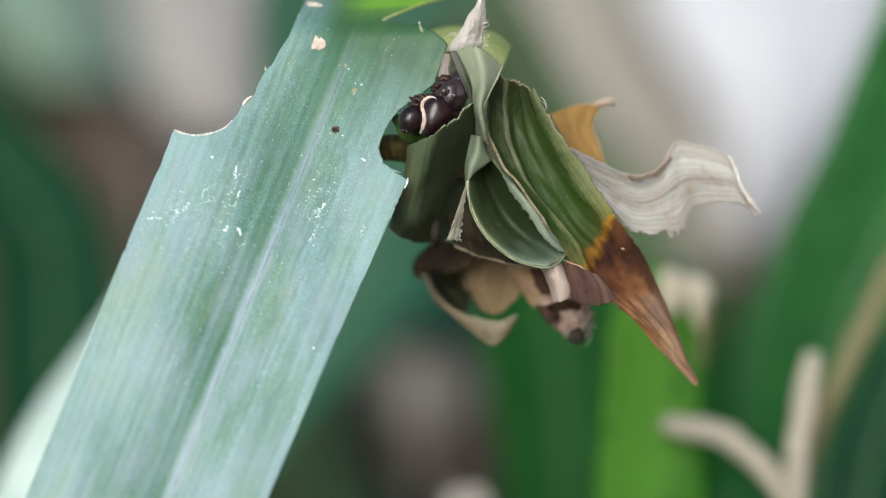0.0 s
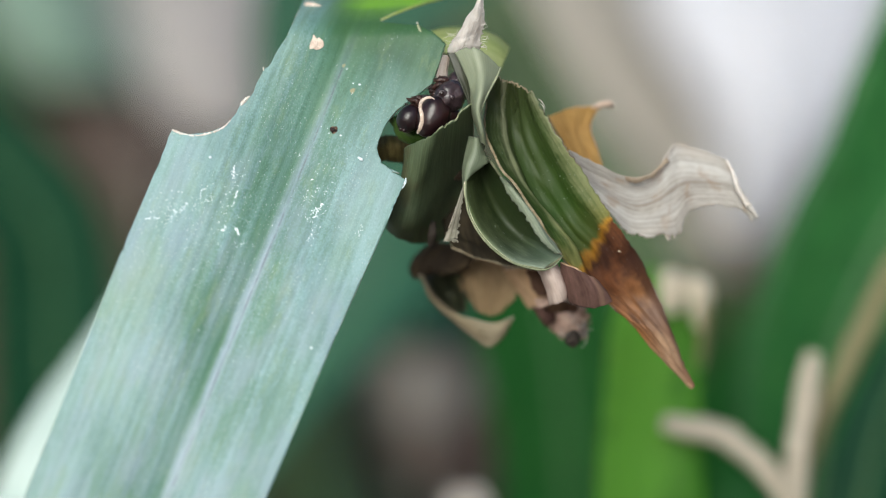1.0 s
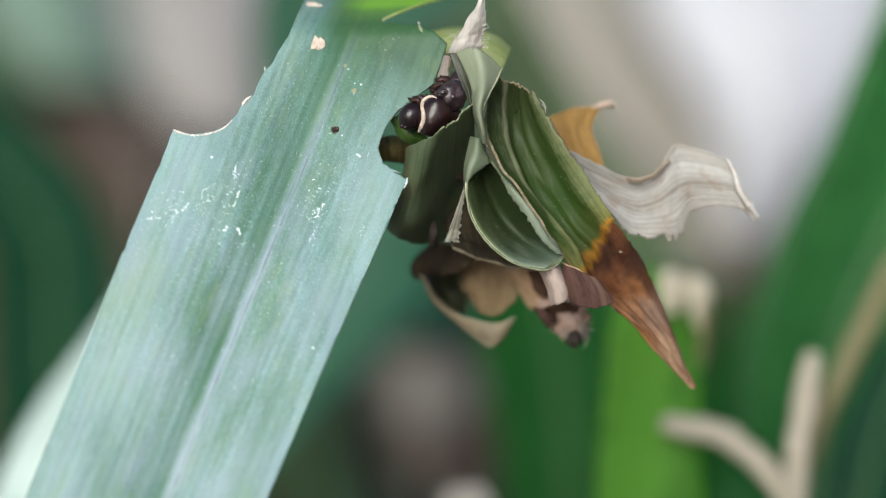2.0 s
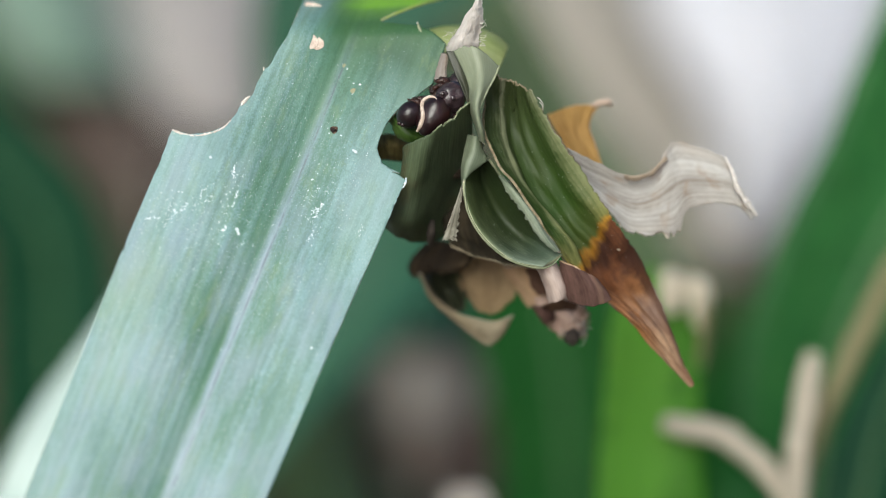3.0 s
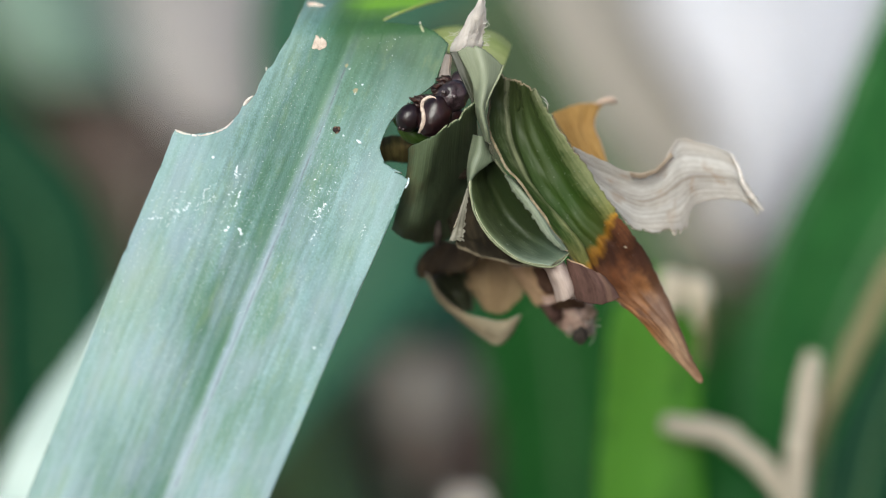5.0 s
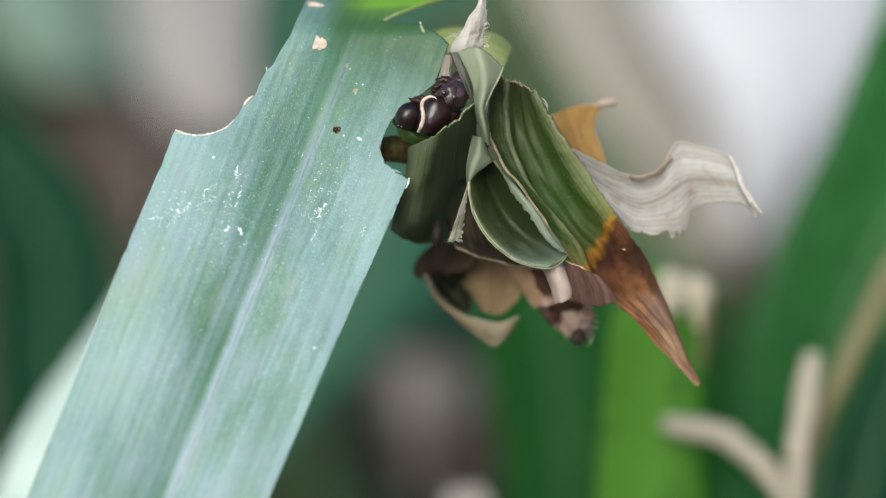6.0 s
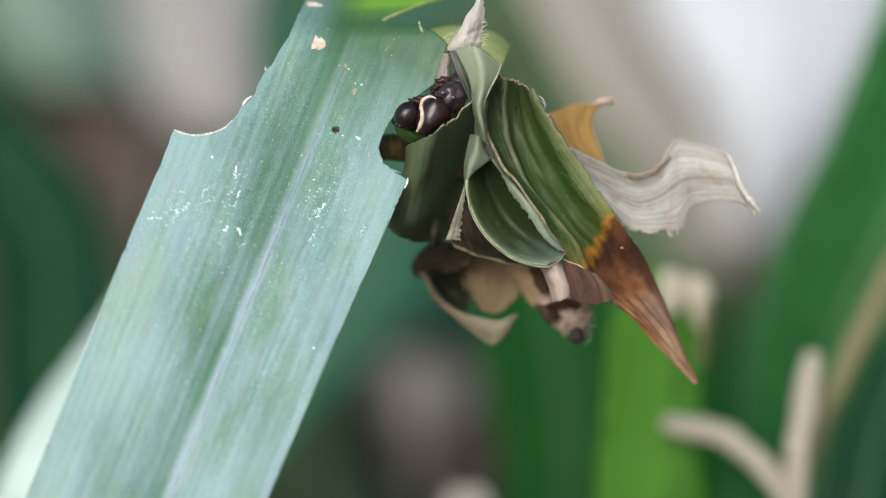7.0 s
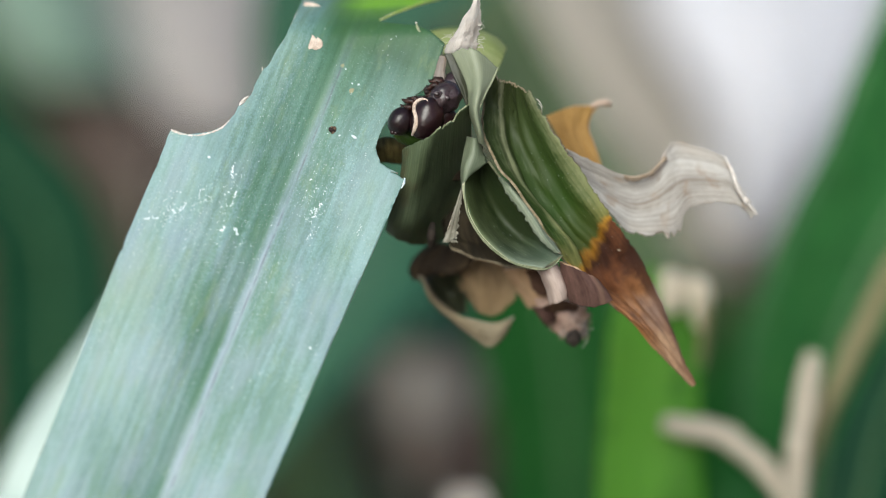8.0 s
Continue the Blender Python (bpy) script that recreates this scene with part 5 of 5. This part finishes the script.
def build_background():
    leaf_blade("garden_leaf", "broad green leaf blade at the back", [(95.37, 150, 53.73), (92.06, 150, 40.37), (84.45, 150, 21.26), (79.38, 150, 8.78), (74.31, 150, -0.88), (69.43, 150, -11.6), (66.12, 150, -23.31), (64.27, 150, -40.86)], [34, 34, 34, 34, 34, 33, 33, 32], M_BG_BROAD, 10, seed=5)
    young = leaf_blade("young_leaf", "bright green young leaf with a withered top", [(34.16, 85, -4.23), (31.42, 85, -10.69), (30.84, 85, -17.33), (30.34, 85, -26.45), (30.34, 85, -38.05)], [8.0, 13.0, 13.8, 14.6, 16], M_BG_BRIGHT, 0, 0.06, rib=False)
    sheet("withered_top", [[(31.75, 84, -3.72), (33.22, 82, -2.22), (35.05, 84, -3.56)], [(31.25, 82, -5.67), (33.2, 80, -5.15), (35.36, 82, -5.67)], [(32.31, 81, -9.43), (33.27, 79, -9.87), (34.6, 81, -9.1)]], (M_BG_CREAM, M_BG_CREAM), young, "cream-coloured withered top", 14, 24, 0.5, (0.6, 0.5, 1.8, 1.0), 0.6, 3)
    sheet("withered_top", [[(35.98, 85, -4.56), (37.1, 83, -3.55), (38.63, 85, -4.89)], [(35.78, 83, -6.68), (37.06, 81, -6.48), (38.75, 83, -6.84)], [(36.67, 82, -11.59), (37.29, 80, -12.02), (38.32, 82, -11.43)]], (M_BG_CREAM, M_BG_CREAM), young, "cream-coloured withered top", 12, 24, 0.5, (0.5, 0.5, 1.4, 1.0), 0.6, 4)
    sheet("withered_edge", [[(37.37, 84, -6.7), (37.82, 82, -6.66), (38.86, 84, -7.03)], [(37.33, 82, -9.78), (37.7, 80, -9.73), (38.56, 82, -10.11)], [(37.33, 82, -13.07), (37.64, 81, -13.2), (38.24, 82, -13.57)], [(37, 82, -17.19), (37.23, 81, -17.3), (37.74, 82, -17.68)]], (M_BG_BUFFGREEN, M_BG_STRAW), young, "straw-coloured curled edge", 12, 30, 0.5, (0.2, 0.2, 0.6, 1.0), 0.3, 5)
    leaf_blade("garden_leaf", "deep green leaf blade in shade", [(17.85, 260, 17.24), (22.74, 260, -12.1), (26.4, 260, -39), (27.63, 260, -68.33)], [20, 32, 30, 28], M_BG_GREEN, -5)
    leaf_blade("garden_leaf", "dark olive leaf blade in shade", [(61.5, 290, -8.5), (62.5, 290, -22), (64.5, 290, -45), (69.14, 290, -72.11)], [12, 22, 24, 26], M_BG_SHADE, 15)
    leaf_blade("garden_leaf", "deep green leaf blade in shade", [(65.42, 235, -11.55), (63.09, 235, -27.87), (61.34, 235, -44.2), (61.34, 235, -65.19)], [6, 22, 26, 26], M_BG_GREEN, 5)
    leaf_blade("garden_leaf", "blue-green garden leaf blade behind", [(13.25, 330, 78.79), (-6.07, 330, 60.85), (-25.39, 330, 45.67), (-39.19, 330, 16.7), (-52.99, 330, -24.7), (-66.78, 330, -77.13)], [18, 20, 20, 20, 20, 20], M_BG_TEAL, 0)
    leaf_blade("garden_leaf", "blue-green garden leaf blade behind", [(-1.84, 300, 38.19), (-11.02, 300, 2.76), (-21.52, 300, -15.62), (-35.96, 300, -32.68), (-53.02, 300, -54.99), (-63.52, 300, -73.36)], [20, 28, 24, 18, 18, 18], M_BG_TEAL, -15)
    leaf_blade("garden_leaf", "blue-green garden leaf blade behind", [(-30, 320, 92), (-37.5, 320, 56), (-38, 320, 30), (-50, 320, 2), (-76.56, 320, -75.88)], [14, 15, 15, 18, 20], M_BG_TEAL, 5)
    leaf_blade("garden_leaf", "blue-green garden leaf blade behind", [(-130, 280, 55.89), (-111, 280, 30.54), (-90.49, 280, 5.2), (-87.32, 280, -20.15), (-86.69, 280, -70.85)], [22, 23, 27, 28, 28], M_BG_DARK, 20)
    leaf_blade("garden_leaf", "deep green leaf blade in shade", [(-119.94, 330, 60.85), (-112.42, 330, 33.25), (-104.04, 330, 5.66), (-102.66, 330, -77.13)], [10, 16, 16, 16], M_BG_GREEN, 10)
    leaf_blade("garden_leaf", "dark olive leaf blade in shade", [(4, 400, 90.85), (15.53, 400, 58.57), (30.9, 400, 29.36), (53.19, 400, -1.38), (70.1, 400, -55.19)], [16, 22, 24, 22, 22], M_BG_OLIVE, -10)
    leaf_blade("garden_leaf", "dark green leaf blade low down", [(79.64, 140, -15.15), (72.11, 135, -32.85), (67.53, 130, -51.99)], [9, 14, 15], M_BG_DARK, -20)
    ground_leaf("litter_leaf", "broad bleached dry leaf rising from the soil", [[(108.3, 1240.3, 207.69), (182.91, 1153.3, 195.84), (293.37, 1240.3, 207.69)], [(112.89, 1051.3, 120.4), (163.57, 979.1, 113.87), (238.31, 1047.6, 118.56)], [(126.28, 961.4, 75.88), (156.24, 901.9, 74.92), (205.06, 955.2, 72.71)], [(130.45, 897.8, 42.78), (147.0, 841.4, 42.76), (178.8, 892.4, 39.94)], [(128.01, 852.5, 18.14), (136.43, 797.8, 18.48), (159.28, 847.7, 15.52)], [(126.67, 829.5, 5.25), (130.02, 775.2, 5.48), (147.66, 827.3, 4.0)]], M_BG_WHITE, 3)
    ground_leaf("litter_leaf", "tan dry leaf lying on the soil", [[(26.85, 1525.3, 246.54), (77.27, 1469.2, 238.9), (148.9, 1525.3, 246.54)], [(41.97, 1258.6, 149.49), (83.03, 1217.1, 147.16), (137.35, 1258.6, 149.49)], [(63.32, 1117.1, 97.97), (98.74, 1084.1, 98.74), (143.65, 1117.1, 97.97)], [(86.01, 1008.4, 58.41), (112.29, 977.2, 59.83), (149.94, 1008.4, 58.41)], [(106.08, 907.5, 21.7), (121.37, 874.4, 22.4), (147.98, 899.8, 18.9)], [(110.83, 821.3, -9.69), (119.8, 790.3, -8.21), (137.34, 814.7, -12.1)]], M_BG_TAN, 21)
    ground_leaf("litter_leaf", "buff dry leaf lying on the soil", [[(-249.8, 1525.3, 246.54), (-171.3, 1431.8, 233.8), (-99.27, 1525.3, 246.54)], [(-192.39, 1233.1, 140.2), (-140.98, 1160.7, 135.13), (-93.47, 1233.1, 140.2)], [(-172.04, 1122.5, 99.93), (-123.05, 1070.6, 102.34), (-87.32, 1133.3, 103.89)], [(-150.3, 1055.6, 75.6), (-113.98, 1002.7, 75.51), (-86.17, 1065.5, 79.19)], [(-131.45, 1003.8, 56.75), (-100.77, 930.6, 53.52), (-85.13, 1003.8, 56.75)]], M_BG_BUFF, 5)
    ground_leaf("litter_leaf", "mauve-brown withered leaf lying on the soil", [[(-208.28, 1060.5, 77.39), (-176.61, 1038.4, 79.98), (-144.2, 1041.1, 70.31)], [(-193.71, 1003.8, 56.75), (-161.3, 976.8, 57.54), (-130.27, 992.2, 52.51)], [(-160.62, 939.3, 33.28), (-140, 915.8, 35.34), (-120.35, 935.3, 31.8)], [(-143.8, 881, 12.05), (-131.05, 854.5, 13.05), (-119.84, 877.3, 10.7)]], M_BG_BROWN, 23)
    ground_leaf("litter_leaf", "dull withered leaf lying on the soil", [[(-30.88, 740.9, -38.94), (-11.09, 722.9, -34.86), (7.12, 738.1, -39.98)], [(-31.93, 702.3, -52.99), (-9.56, 682, -49.73), (13.45, 697, -54.92)], [(-24.36, 666.5, -66.03), (-9.18, 644.4, -63.45), (6.61, 664, -66.92)]], M_BG_DULL, 9)
    ground_leaf("litter_leaf", "dark brown withered leaf lying on the soil", [[(-28.63, 666.5, -66.03), (-9.31, 656.7, -64.29), (9.8, 664, -66.92)], [(-29.99, 642.5, -74.77), (-8.04, 632.8, -72.96), (13.71, 640.1, -75.62)], [(-26.95, 610.8, -86.3), (-7.76, 601.4, -84.39), (13.24, 608.6, -87.09)]], M_BG_BROWN, 25)
    ground_leaf("low_leaf", "dark green leaf low over the soil", [[(-64.1, 796.8, 2.7), (-19.7, 759.1, 4.9), (28.2, 796.8, 2.7)], [(-59.1, 751.7, -13.7), (-16.5, 709.4, -13.2), (24.7, 751.7, -13.7)], [(-49.8, 704.6, -30.9), (-18.1, 674.9, -31), (16.9, 704.6, -30.9)]], M_BG_TEAL, 13)
    ground_leaf("low_leaf", "dark green leaf low over the soil", [[(-49.8, 704.6, -30.9), (-37.2, 666.8, -31.8), (-27.1, 688, -36.9)], [(-60.2, 626.9, -59.2), (-42, 589.6, -56.8), (-26.1, 617.4, -62.6)], [(-66.3, 573, -78.8), (-39.3, 533.9, -77), (-16.2, 573, -78.8)], [(-58.1, 514, -100.3), (-25.1, 492.2, -97.5), (13.6, 514, -100.3)]], M_BG_SHADE, 15)
    ground_leaf("low_leaf", "deep green leaf low over the soil", [[(-272.58, 1103.1, 90.76), (-244.9, 1054.1, 89.96), (-229.44, 1087.6, 85.12)], [(-255.26, 1015.0, 58.7), (-223.15, 966.0, 57.89), (-202.72, 1005.9, 55.39)], [(-240.03, 937.5, 30.48), (-207.15, 891.2, 30.65), (-183.28, 925.5, 26.11)], [(-218.73, 868.7, 5.44), (-190.46, 824.8, 6.48), (-173.58, 861.5, 2.83)]], M_BG_GREEN, 17)
    ground_leaf("low_leaf", "light green leaf low over the soil", [[(-337.54, 1498.8, 236.92), (-256.69, 1385, 227.42), (-234.11, 1498.8, 236.92)], [(-285.81, 1258.6, 149.49), (-217.5, 1151.2, 142.31), (-193.89, 1258.6, 149.49)], [(-254.77, 1161.3, 114.06), (-199.99, 1055.6, 107.53), (-173.53, 1161.3, 114.06)], [(-227.75, 1096.0, 90.29), (-179.68, 996.7, 86.1), (-160.43, 1090.8, 88.41)]], M_BG_LIGHT, 11)
    leaf_blade("withered_leaf", "pale grey withered leaf end", [(3.09, 120, -38.21), (3.45, 120, -41.66), (2.81, 120, -52.55)], [5, 8, 7], M_BG_BUFF, 0, 0.2)
    pale = thing("garden_leaf", "pale glaucous leaf blade catching the sky", "leaf", (-62.37, 110, -41.31), "garden leaves behind")
    rows = [[(-51.89, 125.43, -5.73), (-48.62, 121.9, -7.27), (-45.07, 118, -9.39)], [(-55.32, 121.43, -11.77), (-50.83, 117.9, -14.02), (-46.41, 114, -17.8)], [(-59.29, 117.43, -17.65), (-53.86, 113.9, -20.6), (-48.16, 110, -25.14)], [(-63.39, 113.64, -23.55), (-56.83, 109.9, -27.03), (-49.86, 106, -31.9)], [(-66.75, 109.73, -29.97), (-59.88, 106.92, -33.43), (-51.78, 104, -38.71)], [(-69.53, 107.73, -36.82), (-62.16, 104.92, -40.23), (-53.25, 102, -44.58)], [(-71.77, 105.86, -43.89), (-63.67, 102.95, -46.93), (-54.27, 100, -50.82)]]
    foot = [ground_below(p) for p in rows[-1]]
    rows += [[np.array(p) * (1 - k) + q * k for p, q in zip(rows[-1], foot)] for k in (0.12, 0.4, 1.0)]
    sheet("blade", rows, (M_BG_PALE, M_BG_PALE), pale, "", 14, 80, 0.5)
    rod("midrib", [np.array(q[1]) - np.array([0, 0.9, 0.3]) for q in rows], [0.4, 0.6, 0.7, 0.8, 0.9, 1.0, 1.1, 1.1, 1.3, 1.5], M_BG_PALE, pale, "", 8, 60, 0.1, 27)
    st = thing("bent_stalk", "bent straw-coloured dry stalk", "stalk", (32.29, 79, -24.79))
    rod("stem", [(31.65, 79, -25.2), (35.15, 79, -25.77), (39.9, 79, -26.7), (45.0, 79, -30.3), (48.9, 79, -34.6), (50.23, 79, -37.42), (51.05, 79, -34.99), (51.2, 79, -29.27), (52.35, 79, -21.93), (53.33, 79, -15)], [1.2, 1.75, 1.8, 1.75, 1.7, 1.7, 1.7, 1.7, 1.75, 1.3], M_BG_STRAW, st, "", 14, 80, 0.25, 3)
    foot = ground_below((50.07, 79, -36.29))
    rod("stem", [(50.07, 79, -36.29), (50.39, 79, -45.58), tuple(foot)], [1.6, 1.6, 1.7], M_BG_STRAW, st, "", 12, 20, 0.1, 5)
    s2 = thing("dry_stalk", "straight straw-coloured dry stalk", "stalk", (63.5, 128, -23.97))
    rod("stem", [(75.77, 110, 5.4), (69.12, 105, -4.28), (63.16, 98, -13.64), (58.62, 92, -21.03), (55.11, 90, -28.48), (52.76, 90, -36.88), (52.17, 90, -46.96), tuple(ground_below((52.17, 90, -46.96)))], [1.4, 1.7, 1.7, 1.5, 1.3, 1.3, 1.3, 1.4], M_BG_BUFFGREEN, s2, "", 14, 60, 0.2, 7)


build_background()


# ---- all that moves ----
# sideways tremble of the plant in mm: a start time and a value for each tenth of a second
TREMBLE = (
    (0.0, [0.0, -0.064, -0.064, 0.0, 0.0, 0.032, 0.129, 0.129, -0.064, -0.258, -0.226, -0.129, 0.193, 0.129, -0.129, -0.129, -0.129, 0.129]),
    (2.0, [-0.064]), (2.2, [0.193]), (2.4, [-0.129]), (2.6, [0.129]),
    (2.8, [0.0, -0.322, -0.193, 0.0, 0.258, 0.064, -0.258, 0.0, 0.58, 0.387, -0.322, -0.322, 0.58, 0.967, 0.387, -0.58, -0.387, 0.58, 0.644, -0.193]),
    (4.9, [0.258]), (5.1, [-0.064]), (5.3, [0.193]), (5.5, [-0.129]), (5.65, [0.064]),
    (5.8, [0.0, 0.129, 0.129, -0.129, -0.387, -0.387, -0.064, 0.032, -0.193, -0.451, -0.322, 0.064, 0.0, -0.322, -0.258, 0.129, 0.258, 0.0, -0.387, -0.129, 0.129, 0.129, -0.354]))
# the shelter's slow swing: seconds, mm aside, mm up, degrees
SWING = [
    (0, 0, 0, 0), (0.5, -0.009, -0.102, 0.026), (1, 0.051, -0.169, 0.478), (1.5, 0.122, -0.324, 0.553),
    (3, -0.136, 0.005, 0.368), (3.5, 0.045, -0.259, 0.375), (4, -0.069, 0.18, -0.275), (4.5, -0.019, 0.04, -0.888),
    (6, -0.022, -0.119, -0.114), (6.5, -0.095, -0.062, -0.097), (7, -0.141, 0.064, -0.128), (7.5, -0.137, -0.148, -0.61),
    (8, -0.18, -0.224, -0.252)]
# the caterpillar's body: seconds, mm aside, mm up
CREEP = [
    (0, 0, 0), (0.5, -0.073, -0.096), (1, -0.063, -0.147), (1.5, -0.125, -0.048), (3, 0.009, -0.246),
    (3.5, -0.061, -0.096), (4, 0.106, -0.096), (4.5, -0.052, -0.048), (6, -0.147, -0.147), (6.5, -0.137, -0.198),
    (7, -0.1, -0.198), (7.5, -0.393, -0.246), (8, -0.446, -0.246)]
# the caterpillar's head: seconds, mm aside, mm up
HEAD_NOD = [
    (0, 0, 0), (0.5, 0.096, 0.096), (1, 0.102, 0.249), (1.5, 0.198, 0.341), (3, 0.054, 0.832),
    (3.5, 0, 0.88), (4, -0.045, 0.682), (4.1, -0.06, 0.6), (4.2, -0.1, 0.26), (4.5, -0.191, 0.246),
    (6, -0.293, 0.542), (6.5, -0.338, 0.689), (7, -0.338, 0.689), (7.2, -0.36, 0.62), (7.3, -0.39, 0.16),
    (7.5, -0.434, 0.054), (8, -0.383, 0.054)]
# the insect's way up the leaf: seconds and mm
CRAWL = [
    (0, 0, 0, 0), (0.5, 0, 0, 0), (1, -0.13, 0.04, 0.13), (1.5, -0.32, 0.08, 0.26), (2.8, -0.77, 0.28, 0.91),
    (3, -0.78, 0.3, 0.97), (3.5, -0.72, 0.47, 1.49), (4, -0.72, 0.53, 1.68), (4.6, -0.66, 0.61, 1.94), (5.8, -0.6, 0.76, 2.4),
    (6.5, -0.6, 0.76, 2.4), (7, -0.6, 0.78, 2.46), (7.5, -0.66, 0.84, 2.62), (8, -0.73, 0.84, 2.62)]


def motions():
    """The plant trembles in the wind; the caterpillar nods as it feeds; the insect crawls."""
    tremble = [(t + 0.1 * k, x) for t, values in TREMBLE for k, x in enumerate(values)]

    def along(rows, t):
        a = np.array(rows)
        return [float(np.interp(t, a[:, 0], a[:, k])) for k in range(1, a.shape[1])]

    def place(ob, x, y, z, turn=0.0):
        o = home(ob)
        return BASE @ pose((o[0] + x) * MM, (o[1] + y) * MM, (o[2] + z) * MM, 0, turn, 0)

    walk(eaten_leaf, [(t, place(eaten_leaf, x, 0, 0)) for t, x in tremble])
    swing = [(t, x, along(SWING, t)) for t, x in tremble]
    walk(shelter, [(t, place(shelter, x + dx, 0, dz, turn)) for t, x, (dx, dz, turn) in swing])
    creep = [(t, x, along(CREEP, t)) for t, x in tremble]
    walk(caterpillar, [(t, place(caterpillar, x + dx, 0, dz)) for t, x, (dx, dz) in creep])
    crawl = [(t, x, along(CRAWL, t)) for t, x in tremble]
    walk(insect, [(t, place(insect, x + dx, dy, dz)) for t, x, (dx, dy, dz) in crawl])
    c = collar.location / MM
    walk(collar, [(t, pose((c.x + 0.35 * x) * MM, c.y * MM, (c.z + 0.3 * z) * MM, 0, 8 * z, 0)) for t, x, z in HEAD_NOD])
    h = head.location / MM
    walk(head, [(t, pose((h.x + x) * MM, h.y * MM, (h.z + z) * MM, 0, 18 * z, 10 * x)) for t, x, z in HEAD_NOD])


motions()
